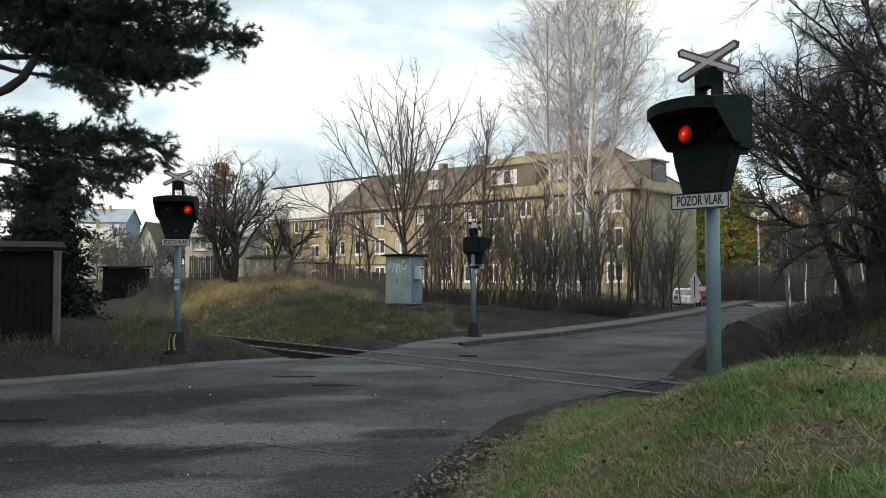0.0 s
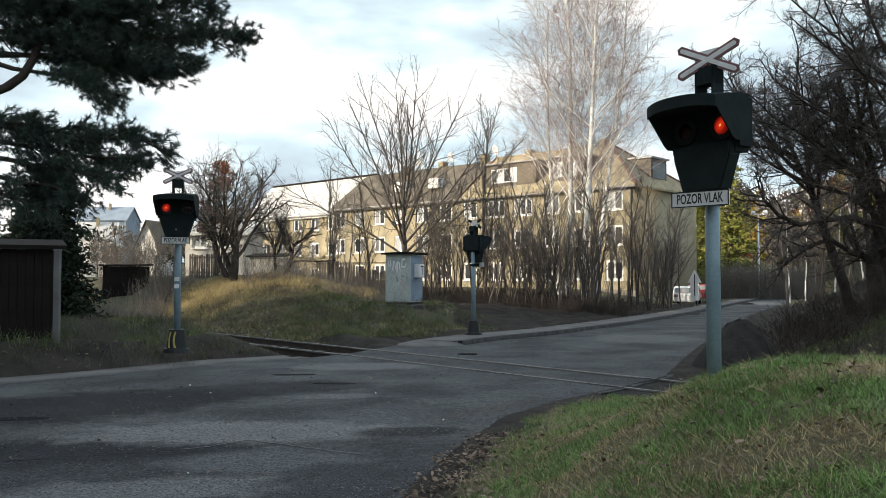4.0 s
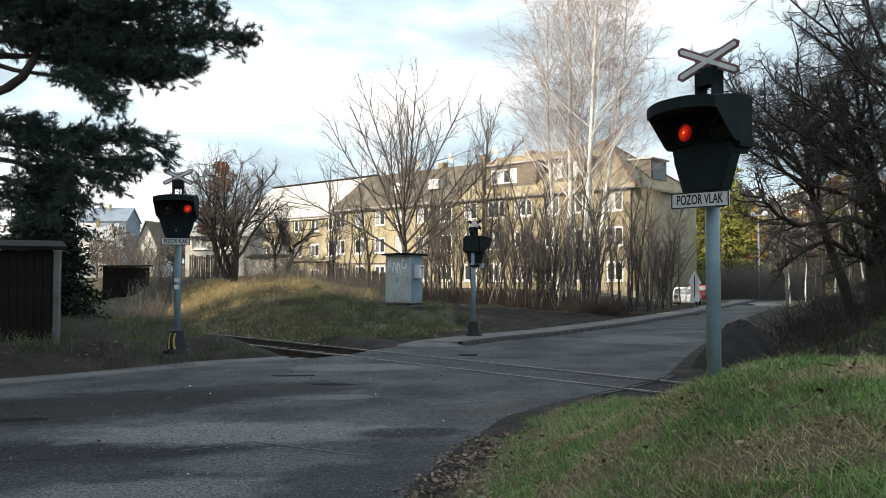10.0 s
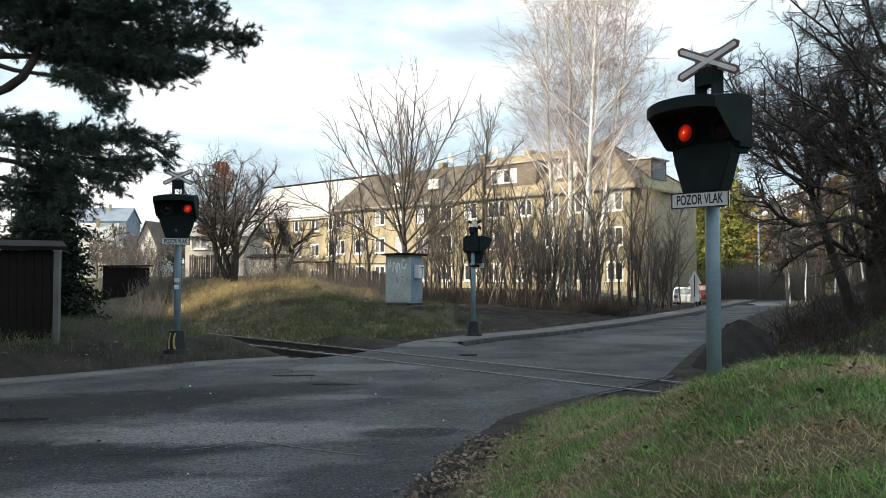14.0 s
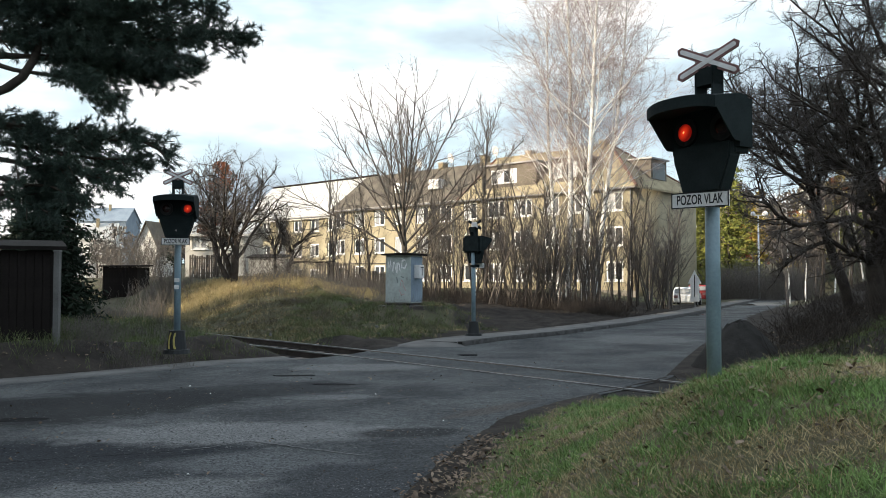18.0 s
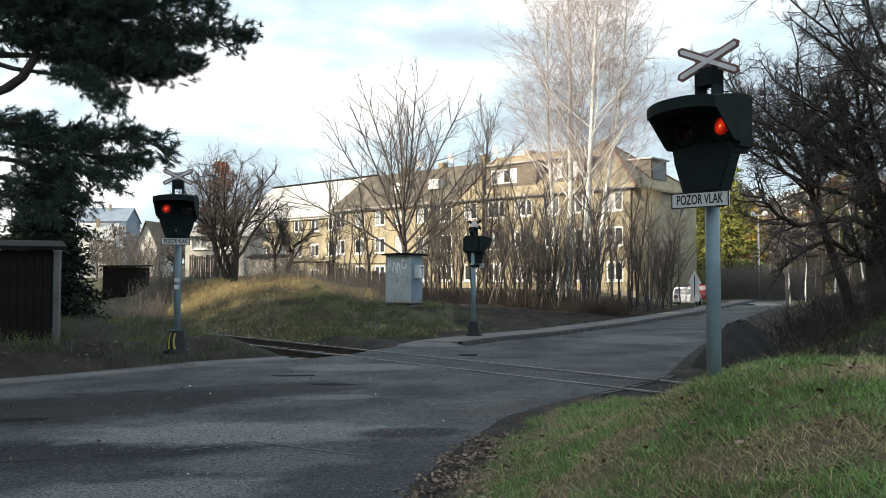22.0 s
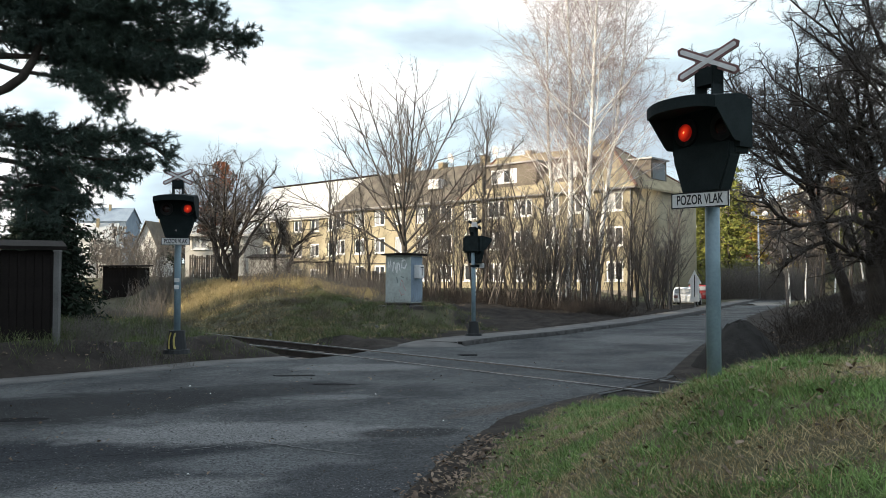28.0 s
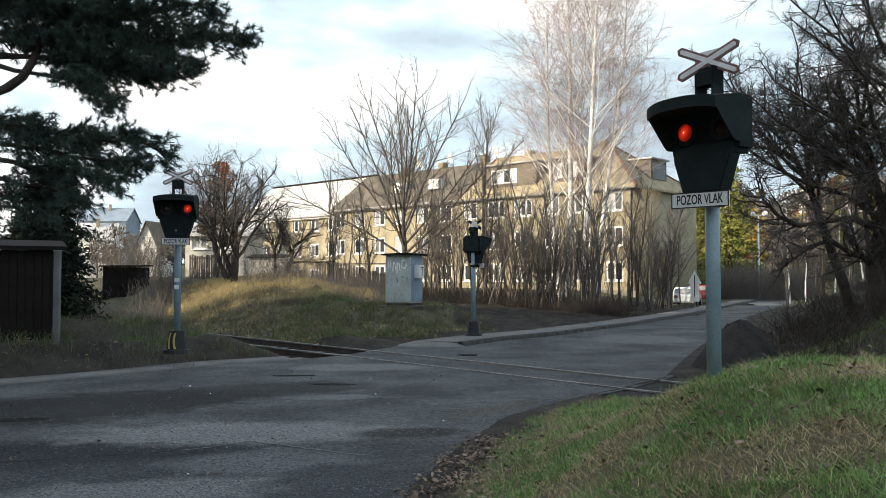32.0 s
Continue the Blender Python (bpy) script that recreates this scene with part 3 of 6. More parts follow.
# ---- crossing signals ----
def letters(name, text, size, material, parent, m, width=None):
    cu = bpy.data.curves.new(name, "FONT")
    cu.body, cu.size, cu.align_x, cu.align_y, cu.extrude = text, size, "CENTER", "CENTER", 0.001
    cu.offset = 0.0018
    tmp = new(name, cu)
    dg = bpy.context.evaluated_depsgraph_get()
    me = bpy.data.meshes.new_from_object(tmp.evaluated_get(dg))
    bpy.data.objects.remove(tmp)
    if width:
        xs = [v.co.x for v in me.vertices]
        s = width / (max(xs) - min(xs))
        for v in me.vertices:
            v.co.x *= s
    me.materials.clear()
    me.materials.append(material)
    ob = new(name, me)
    ob.parent = parent
    ob.matrix_basis = m
    return ob


LIT = bpy.data.materials.new("lit_red_lamp")
LIT.use_nodes = True
n_, l_ = LIT.node_tree.nodes, LIT.node_tree.links
tc_, gr_, ra_ = n_.new("ShaderNodeTexCoord"), n_.new("ShaderNodeTexGradient"), n_.new("ShaderNodeValToRGB")
mp_ = n_.new("ShaderNodeMapping")
gr_.gradient_type = "SPHERICAL"
mp_.vector_type = "TEXTURE"
mp_.inputs["Scale"].default_value = (0.062, 1, 0.085)
mp_.inputs["Rotation"].default_value = (0, radians(38), 0)
ra_.color_ramp.elements[0].color, ra_.color_ramp.elements[1].color = (0.1, 0.002, 0.001, 1), (1.5, 0.65, 0.2, 1)
ra_.color_ramp.elements.new(0.35).color = (0.55, 0.025, 0.007, 1)
ra_.color_ramp.elements[0].position, ra_.color_ramp.elements[1].position = 0.02, 0.8
l_.new(tc_.outputs["Object"], mp_.inputs[0])
l_.new(mp_.outputs[0], gr_.inputs[0])
l_.new(gr_.outputs[0], ra_.inputs[0])
l_.new(ra_.outputs[0], n_["Principled BSDF"].inputs["Emission Color"])
n_["Principled BSDF"].inputs["Emission Strength"].default_value = 0.85
n_["Principled BSDF"].inputs["Base Color"].default_value = (0.3, 0.01, 0.005, 1)


def dome(r, bulge, y, material, name, parent, x, z, label=""):
    bm = bmesh.new()
    bmesh.ops.create_uvsphere(bm, u_segments=20, v_segments=10, radius=r)
    for v in bm.verts:
        v.co = Vector((v.co.x, v.co.y * bulge, v.co.z))
    ob = part(name, bm, material, parent, label, True)
    ob.location = (x, y, z)
    return ob


def crossing_signal(name, at, rz, label, grip=True, cross_turn=0, plate_turn=0):
    """Faces -y of its own space; 3.7 m high."""
    e = thing(name, pose(*at, 0, 0, rz), label, "railway signal", "crossing signals")
    bm = tube((0, 0, 0), (0, 0, 0.08), 0.27, 0.25, 16)
    tube((0, 0, 0.08), (0, 0, 0.46), 0.2, 0.15, 16, bm)
    part("base", bm, M_BLACK, e, "black cast base")
    for a0 in (-44, -6):
        bm = bmesh.new()
        rows_ = []
        for q in range(5):
            z, bow = 0.1 + 0.08 * q, 9 * (q / 2 - 1) ** 2
            rr = 0.2 - 0.05 * (z - 0.08) / 0.38
            rows_.append([bm.verts.new(((rr + g) * math.sin(radians(a0 + bow + w)), -(rr + g) * math.cos(radians(a0 + bow + w)), z)) for g in (-0.01, 0.006) for w in (-6, 6)])
        for p, q in zip(rows_[:-1], rows_[1:]):
            for a, b in ((0, 1), (1, 3), (3, 2), (2, 0)):
                bm.faces.new((p[a], p[b], q[b], q[a]))
        part("stripe", bm, M_YELLOW, e, "yellow hazard stripe")
    part("pole", tube((0, 0, 0.4), (0, 0, 3.1), 0.066, 0.066, 20), M_POLE, e, "blue-grey painted steel pole", True)
    # a funnel-shaped front plate before a deep box with rounded corners
    bm = prism([(-0.215, 2.3), (0.215, 2.3), (0.325, 2.62), (0.325, 2.74), (-0.325, 2.74), (-0.325, 2.62)], -0.16, 0.0)
    bmesh.ops.bevel(bm, geom=bm.edges[:], offset=0.015, segments=2, affect="EDGES")
    part("funnel", bm, M_GREENBLACK, e, "greenish black funnel-shaped front")
    bm = box(-0.385, 0.385, -0.09, 0.13, 2.64, 3.17)
    bmesh.ops.bevel(bm, geom=[q for q in bm.edges if max(v.co.y for v in q.verts) > 0], offset=0.045, segments=4, affect="EDGES")
    part("lamp_housing", bm, M_GREENBLACK, e, "greenish black lamp housing")
    # hood: a roof with a curved front edge and two slanting cheeks
    bm = bmesh.new()
    cols, W2 = 16, 0.395
    for lay, dz in ((0, 0.0), (1, -0.105)):
        for j in range(cols + 1):
            x = -W2 + 2 * W2 * j / cols
            f = 0.53 - 0.1 * (abs(x) / W2) ** 2.4
            bm.verts.new((x, -f, 3.13 + dz - 0.03 * (abs(x) / W2) ** 3))
            bm.verts.new((x, -0.06, 3.185 + dz - 0.025 * (abs(x) / W2) ** 3))
    bm.verts.ensure_lookup_table()
    V, m2 = bm.verts, 2 * (cols + 1)
    for j in range(cols):
        a = 2 * j
        bm.faces.new((V[a], V[a + 1], V[a + 3], V[a + 2]))
        bm.faces.new((V[m2 + a], V[m2 + a + 2], V[m2 + a + 3], V[m2 + a + 1]))
        bm.faces.new((V[a], V[a + 2], V[m2 + a + 2], V[m2 + a]))
        bm.faces.new((V[a + 1], V[m2 + a + 1], V[m2 + a + 3], V[a + 3]))
    for a in (0, 2 * cols):
        bm.faces.new((V[a], V[m2 + a], V[m2 + a + 1], V[a + 1]))
    part("hood", bm, M_GREENBLACK, e, "curved sheet-metal hood over both lamps")
    for sx in (-1, 1):
        bm = bmesh.new()
        o = [(-0.425, 3.02), (-0.06, 3.1), (-0.06, 2.73), (-0.16, 2.73), (-0.2, 2.76)]
        a = [bm.verts.new((sx * 0.394, y, z)) for y, z in o]
        b = [bm.verts.new((sx * 0.38, y, z)) for y, z in o]
        bm.faces.new(a), bm.faces.new(b[::-1])
        for q in range(5):
            w = (q + 1) % 5
            bm.faces.new((a[q], b[q], b[w], a[w]))
        part("hood_cheek", bm, M_GREENBLACK, e)
    lamps = []
    for x in (-0.21, 0.21):
        part("lamp_bezel", tube((x, -0.118, 2.885), (x, -0.092, 2.885), 0.13, 0.13, 28), M_BLACK, e)
        dome(0.08, 0.25, -0.112, M_LENS, "unlit_lens", e, x, 2.885, "dark red glass lens")
        lamps.append(dome(0.082, 0.25, -0.022, LIT, "lit_lamp", e, x, 2.885, "glowing red flashing lamp"))
    bm = box(-0.105, -0.085, -0.1, 0.05, 3.15, 3.47)
    box(0.085, 0.105, -0.1, 0.05, 3.15, 3.47, 0, bm)
    box(-0.105, 0.105, -0.1, 0.05, 3.3, 3.46, 0, bm)
    part("neck", bm, M_GREENBLACK, e, "dark green bracket under the cross")
    bm = prism([(-0.15, 3.44), (0.15, 3.44), (0.1, 3.64), (-0.12, 3.62)], -0.045, -0.033)
    bm.transform(Matrix.Rotation(radians(cross_turn), 4, "Z"))
    part("backing_plate", bm, M_SIGNWHITE, e, "dull pale backing plate")
    turn_ = Matrix.Rotation(radians(cross_turn), 4, "Z") @ Matrix.Translation((0, 0, 3.53))
    for sg, dy in ((1, -0.07), (-1, -0.075)):
        q = Matrix.Rotation(sg * radians(25.5), 4, "Y")
        for nm, L, W, y0, y1, m in (("cross_arm", 0.325, 0.042, dy, dy + 0.004, M_SIGNRED), ("cross_stripe", 0.295, 0.021, -0.079 + (0.002 if sg > 0 else 0), dy, M_SIGNWHITE)):
            o = [(-L, 0), (-L + W * 0.7, -W), (L - W * 0.7, -W), (L, 0), (L - W * 0.7, W), (-L + W * 0.7, W)]
            bm = prism(o, y0, y1)
            bm.transform(turn_ @ q)
            if nm == "cross_arm":
                back_ = prism(o, -0.058 + (0 if sg > 0 else 0.004), dy + 0.004)
                back_.transform(turn_ @ q)
                part("cross_back", back_, M_GREENBLACK, e, "dark back of the cross arm")
            part(nm, bm, m, e, "faded red-edged arm" if nm == "cross_arm" else "dirty white stripe")
    plate = part("warning_plate", box(-0.28, 0.28, -0.012, 0.003, 2.145, 2.29, 0.004), M_SIGNWHITE, e, "white plate reading POZOR VLAK")
    plate.matrix_basis = pose(0.02 if plate_turn else 0, -0.19, 0.012, 0, 0, plate_turn)
    for a, b, c, d in ((-0.28, 0.28, 2.28, 2.29), (-0.28, 0.28, 2.145, 2.155), (-0.28, -0.27, 2.155, 2.28), (0.27, 0.28, 2.155, 2.28)):
        part("border", box(a, b, -0.016, -0.012, c, d), M_INK, plate)
    letters("lettering", "POZOR VLAK", 0.125, M_INK, plate, Matrix.Translation((0, -0.015, 2.217)) @ pose(0, 0, 0, 90), 0.45)
    part("clamp", box(-0.085, 0.085, -0.184, 0.08, 2.17, 2.26, 0.008), M_GREENBLACK, e)
    part("cable", tube((0.2, 0.0, 2.75), (0.05, 0.06, 2.4), 0.018, 0.018, 6), M_BLACK, e)
    if grip:
        part("bolt", tube((0, -0.175, 2.45), (0, -0.158, 2.45), 0.02, 0.018, 8), M_TIN, e)
        part("sticker", box(-0.05, 0.045, -0.072, -0.05, 1.28, 1.36, 0.01), M_SIGNWHITE, e, "pale paper sticker")
        part("sticker", box(-0.05, 0.05, -0.072, -0.05, 1.42, 1.5, 0.01), M_SIGNWHITE, e, "pale paper sticker")
    return e, lamps


SIGNALS = [crossing_signal("crossing_signal", (2.5, 7.85, 0.36), -57, "blue-grey level-crossing signal in the grass bank, lamps flashing", False, 19, 14),
           crossing_signal("crossing_signal", (-5.32, 17.0, 0.4), 4, "level-crossing signal with black hazard-striped base by the footpath"),
           crossing_signal("crossing_signal", (0.97, 27.0, 0.1), 132, "level-crossing signal seen from behind on the pavement")]


# sleepers where the track lies open, repair patches and grit on the road
slp = None
for q in range(28):
    x = -4.2 - 0.62 * q
    if slp is None:
        slp = part("sleeper", box(-0.12, 0.12, -1.25, 1.25, -0.23, -0.135, 0.01), M_WOODD, track, "dark wooden sleeper")
        slp.location = (x, 0, 0)
    else:
        again(slp, track, x, 0, 0)


def patch(cx, cy, rx, ry, turn, material, label, seed, top=0.01):
    r = random.Random(seed)
    bm = bmesh.new()
    ring = []
    for q in range(22):
        a = q / 22 * 2 * math.pi
        f = r.uniform(0.86, 1.1)
        x, y = rx * f * math.copysign(abs(math.cos(a)) ** 0.7, math.cos(a)), ry * f * math.copysign(abs(math.sin(a)) ** 0.7, math.sin(a))
        ring.append((x, y))
    lo, hi = [bm.verts.new((x * 1.02, y * 1.02, -0.03)) for x, y in ring], [bm.verts.new((x, y, top)) for x, y in ring]
    bm.faces.new(hi)
    for q in range(22):
        bm.faces.new((lo[q], lo[(q + 1) % 22], hi[(q + 1) % 22], hi[q]))
    ob = part("asphalt_patch", bm, material)
    ob.matrix_world = pose(cx, cy, 0, 0, 0, turn)
    return tagged(ob, label, "road patch", "road patches", "structure")


patch(-1.95, 15.2, 0.42, 0.1, -5, M_HOLE, "narrow dark pothole in the asphalt", 4, 0.005)
patch(-2.9, 16.6, 0.4, 0.1, 5, M_HOLE, "narrow dark pothole in the asphalt", 5, 0.005)
patch(-5.6, 11.35, 0.32, 0.16, 5, M_HOLE, "dark pothole in the asphalt", 6, 0.005)
patch(0.62, 21.2, 0.24, 0.2, 0, M_HOLE, "dark iron gully cover in the road", 10, 0.012)
# first seam: pale colour paints the light caught by a layer's edge
for nm, run, m, lb in (
        ("seam", [(-2.85, 9.28), (-2.55, 9.5), (-2.25, 9.86), (-1.9, 9.65), (-1.35, 9.32), (-0.82, 9.02)], M_PATCHL, "edge of an asphalt layer, painted pale for the light it catches"),
        ("seam", [(-4.7, 8.55), (-3.95, 8.9), (-3.4, 9.05), (-2.9, 9.25)], M_HOLE, "dark crack between asphalt layers"),
        ("seam", [(-0.7, 12.1), (0.0, 12.6), (0.5, 12.9), (1.3, 13.0)], M_HOLE, "dark crack across the asphalt")):
    c = along(run, 40) + np.random.default_rng(len(run)).normal(0, 0.012, (40, 2))
    v, f = twigs_mesh([[(x, y, 0.0, 0.02 if m == M_PATCHL else 0.008) for x, y in c]], 6)
    v[:, 2] = 0.006 + v[:, 2] * 0.04
    ob = mesh_np("asphalt_seam", v, f, m)
    tagged(ob, lb, "road seam", "road seams", "structure")


def grit(rng, n, cx, cy, rx, ry, size, material, label):
    """Loose stones pressed on the road."""
    p = rng.normal(0, 1, (n, 2)) * (rx, ry) + (cx, cy)
    s = size * rng.uniform(0.4, 1.4, (n, 1))
    c = np.concatenate([p, np.full((n, 1), 0.004)], 1)
    octa = np.array([(1, 0, 0), (0, 1, 0), (-1, 0, 0), (0, -1, 0), (0, 0, 0.8)])
    v = (c[:, None] + octa[None] * s[:, None] * rng.uniform(0.6, 1.3, (n, 5, 1))).reshape(-1, 3)
    f = (np.arange(n) * 5)[:, None, None] + np.array([(0, 1, 4), (1, 2, 4), (2, 3, 4), (3, 0, 4)])[None]
    return tagged(mesh_np("grit", v, f.reshape(-1, 3), material), label, "grit", kind="stuff")


M_PUDDLE = mat("standing_water", (0.03, 0.032, 0.034), None, 0.03, 2, 20, 0.0)
M_PUDDLE.node_tree.nodes["Principled BSDF"].inputs["Specular IOR Level"].default_value = 0.5
patch(13.5, 45.8, 0.5, 1.2, -25, M_PUDDLE, "shallow puddle on the asphalt", 31, 0.012)
patch(22.8, 66.5, 1.6, 3.4, -15, M_PUDDLE, "wide puddle at the bend of the road", 32, 0.012)

rgr = np.random.default_rng(21)
grit(rgr, 2600, -2.2, 10.3, 1.9, 0.8, 0.007, M_PATCHL, "pale loose grit on the asphalt")
grit(rgr, 3000, -2.6, 7.5, 1.5, 0.5, 0.006, M_PATCHL, "pale loose grit on the asphalt")
grit(rgr, 1400, -3.5, 11.0, 3.0, 2.4, 0.007, M_PATCHL, "scattered pale grit on the asphalt")
grit(rgr, 1500, -1.8, 9.2, 1.4, 1.0, 0.009, M_BLACK, "dark loose grit on the asphalt")
grit(rgr, 8, -2.0, 12.0, 2.5, 3.0, 0.022, M_SIGNWHITE, "a few white scraps on the asphalt")

# ---- relay cabinet on the mound ----
cz = 0.86
cab = thing("relay_cabinet", pose(-1.28, 33.5, cz, 0, 0, -24), "grey sheet-metal railway relay cabinet with white graffiti", "cabinet")
part("plinth", box(-1.35, 0.25, -0.25, 1.3, -0.6, 0.0, 0.02), M_PAVE, cab, "low concrete slab")
part("body", box(-1.12, 0.0, 0.0, 1.1, 0.1, 2.0, 0.012), M_BOX, cab, "dented grey-green metal body")
for x in (-1.08, -0.3):
    part("foot", box(x, x + 0.25, 0.05, 1.0, 0.0, 0.1), M_BLACK, cab)
bm = prism([(-1.25, 2.0), (0.16, 2.0), (0.16, 2.06), (-0.2, 2.1), (-1.25, 2.07)], -0.14, 1.24)
part("roof", bm, M_WOODD, cab, "dark overhanging tin roof")
d_ = part("door", box(-1.07, -0.05, -0.015, 0.0, 0.18, 1.92, 0.004), M_BOX, cab, "dirty grey-green sheet-metal door")
part("handle", box(-0.16, -0.13, -0.04, -0.015, 1.0, 1.12, 0.004), M_TIN, d_)
for z in (0.35, 1.0, 1.65):
    part("hinge", tube((-1.085, -0.012, z), (-1.085, -0.012, z + 0.12), 0.014, 0.014, 6), M_TIN, d_)
part("skirt", box(-1.15, 0.02, -0.02, 0.0, 0.09, 0.13, 0.003), M_TIN, cab, "pale bent skirting strip")
part("side_panel", box(0.0, 0.012, 0.03, 1.07, 0.14, 1.95, 0.003), M_BOXSHADE, cab, "side panel with its shade painted in as blue-grey")
pb = part("phone_box", box(0.012, 0.26, 0.3, 0.72, 1.08, 1.62, 0.02), M_SIGNWHITE, cab, "white telephone box on the side")
letters("letter", "T", 0.5, M_INK, pb, pose(0.265, 0.51, 1.35, 90, 0, 90))
rg = random.Random(4)
M_SPRAYR = mat("faded_red_spray_paint", (0.45, 0.27, 0.26), (0.5, 0.42, 0.4), 0.6, 4, 20, 0.0)
M_SPRAYD = mat("dark_spray_smudge", (0.16, 0.2, 0.2), (0.3, 0.33, 0.32), 0.6, 4, 20, 0.0)
for lab, m_, r_, strokes in (
        ("white spray-painted letters", M_SPRAY, 0.06, ([(-1.0, 1.45), (-0.98, 1.75), (-0.93, 1.5), (-0.88, 1.78), (-0.84, 1.5)], [(-0.8, 1.35), (-0.76, 1.7), (-0.68, 1.72), (-0.66, 1.4)],
                                                         [(-0.6, 1.3), (-0.58, 1.66), (-0.5, 1.7), (-0.48, 1.4)], [(-0.4, 1.5), (-0.36, 1.78), (-0.24, 1.8), (-0.18, 1.65), (-0.24, 1.48), (-0.36, 1.5)])),
        ("faded red spray-painted scrawl", M_SPRAYR, 0.03, ([(-0.45, 0.75), (-0.4, 1.0), (-0.3, 0.95), (-0.33, 0.8), (-0.2, 0.6)], [(-0.5, 0.6), (-0.38, 0.45), (-0.25, 0.5)])),
        ("dark smeared spray mark", M_SPRAYD, 0.035, ([(-0.62, 1.1), (-0.56, 1.0), (-0.58, 0.9)], [(-0.42, 1.16), (-0.3, 1.1)]))):
    for pts_ in strokes:
        run = [(x + rg.gauss(0, 0.01), -0.0175, z + rg.gauss(0, 0.015), r_ * rg.uniform(0.7, 1.1)) for x, z in pts_]
        fine_ = []
        for p, q in zip(run[:-1], run[1:]):
            fine_ += [tuple(p[c] + (q[c] - p[c]) * k / 4 for c in range(4)) for k in range(4)]
        v, f = twigs_mesh([fine_ + [run[-1]]], 6)
        v[:, 1] = -0.0175 + (v[:, 1] + 0.0175) * 0.06
        mesh_np("graffiti", v, f, m_, cab, lab)


# ---- houses ----
def wall_with_holes(x0, x1, z0, z1, y, holes, thick, material, name, parent, label=""):
    """A wall in the x-z plane, outside at y, with rectangular openings right through it."""
    xs = sorted({x0, x1, *[v for hh in holes for v in hh[:2]]})
    zs = sorted({z0, z1, *[v for hh in holes for v in hh[2:]]})
    vid, verts, faces = {}, [], []

    def v(a, b, c):
        if (a, b, c) not in vid:
            vid[a, b, c] = len(verts)
            verts.append((a, b, c))
        return vid[a, b, c]
    for a, b in zip(xs[:-1], xs[1:]):
        for c, d in zip(zs[:-1], zs[1:]):
            if not any(q[0] <= a and b <= q[1] and q[2] <= c and d <= q[3] for q in holes):
                faces += [(v(a, y, c), v(a, y, d), v(b, y, d), v(b, y, c)), (v(a, y - thick, c), v(b, y - thick, c), v(b, y - thick, d), v(a, y - thick, d))]
    for a, b, c, d in list(holes) + [(x0, x1, z0, z1)]:
        for (p, q), (r, s) in (((a, c), (b, c)), ((b, c), (b, d)), ((b, d), (a, d)), ((a, d), (a, c))):
            faces.append((v(p, y, q), v(r, y, s), v(r, y - thick, s), v(p, y - thick, q)))
    return mesh_np(name, verts, faces, material, parent, label)


WIN = {}


def window(parent, x, z, w, hh, y, kind=2):
    """A casement with its frame, panes and sill, set back in the wall."""
    key = (w, hh, kind)
    if key not in WIN:
        t = 0.17
        pw = (w - t * (kind + 1)) / kind
        gaps = [(-w / 2 + t + (pw + t) * q, -w / 2 + t + (pw + t) * q + pw, t, hh - t) for q in range(kind)]
        fr = wall_with_holes(-w / 2, w / 2, 0, hh, -0.09, gaps, 0.07, M_WFRAME, "window", parent)
        panes = [part("pane", box(a, b, -0.13, -0.12, c, d), M_PANE, fr) for a, b, c, d in gaps]
        si = part("sill", box(-w / 2 - 0.08, w / 2 + 0.08, -0.1, 0.14, -0.07, -0.004), M_WFRAME, fr)
        fr.location = (x, y, z)
        WIN[key] = (fr.data, [p.data for p in panes], si.data)
        return fr
    fr = new("window", WIN[key][0])
    fr.parent, fr.location = parent, (x, y, z)
    for nm, d in [("pane", q) for q in WIN[key][1]] + [("sill", WIN[key][2])]:
        o = new(nm, d)
        o.parent = fr
    return fr


def gable_roof(L, D, z0, rise, hip0=0.0, over=0.45, x0=0.0, thick=0.18):
    """Ridge along x over a body from x0 to L and from y=0 back to -D; hip0: how far the ridge stops short of x0."""
    bm = bmesh.new()
    a, b, c, d = x0 - over * (1 if hip0 == 0 else 1), L + over, over, -D - over
    drop = rise * over / (D / 2)
    top = []
    for dz in (0.0, -thick):
        e1, e2, e3, e4 = [bm.verts.new((x, y, z0 - drop + dz)) for x, y in ((a, c), (b, c), (b, d), (a, d))]
        r1, r2 = bm.verts.new((x0 + hip0 if hip0 else a, -D / 2, z0 + rise + dz)), bm.verts.new((b, -D / 2, z0 + rise + dz))
        top.append((e1, e2, e3, e4, r1, r2))
        bm.faces.new((e1, e2, r2, r1)), bm.faces.new((e3, e4, r1, r2))
        if hip0:
            bm.faces.new((e4, e1, r1))
    t, u = top
    for i, j in ((0, 1), (1, 5), (5, 2), (2, 3)) + (((3, 0),) if hip0 else ((3, 4), (4, 0))):
        bm.faces.new((t[i], t[j], u[j], u[i]))
    return bm


def gable_wall(D, z0, rise, x, thick=0.3):
    own = prism([(0.0, z0), (-D, z0), (-D / 2, z0 + rise)], x, x + thick)
    own.transform(Matrix(((0, 1, 0, 0), (1, 0, 0, 0), (0, 0, 1, 0), (0, 0, 0, 1))))
    return own


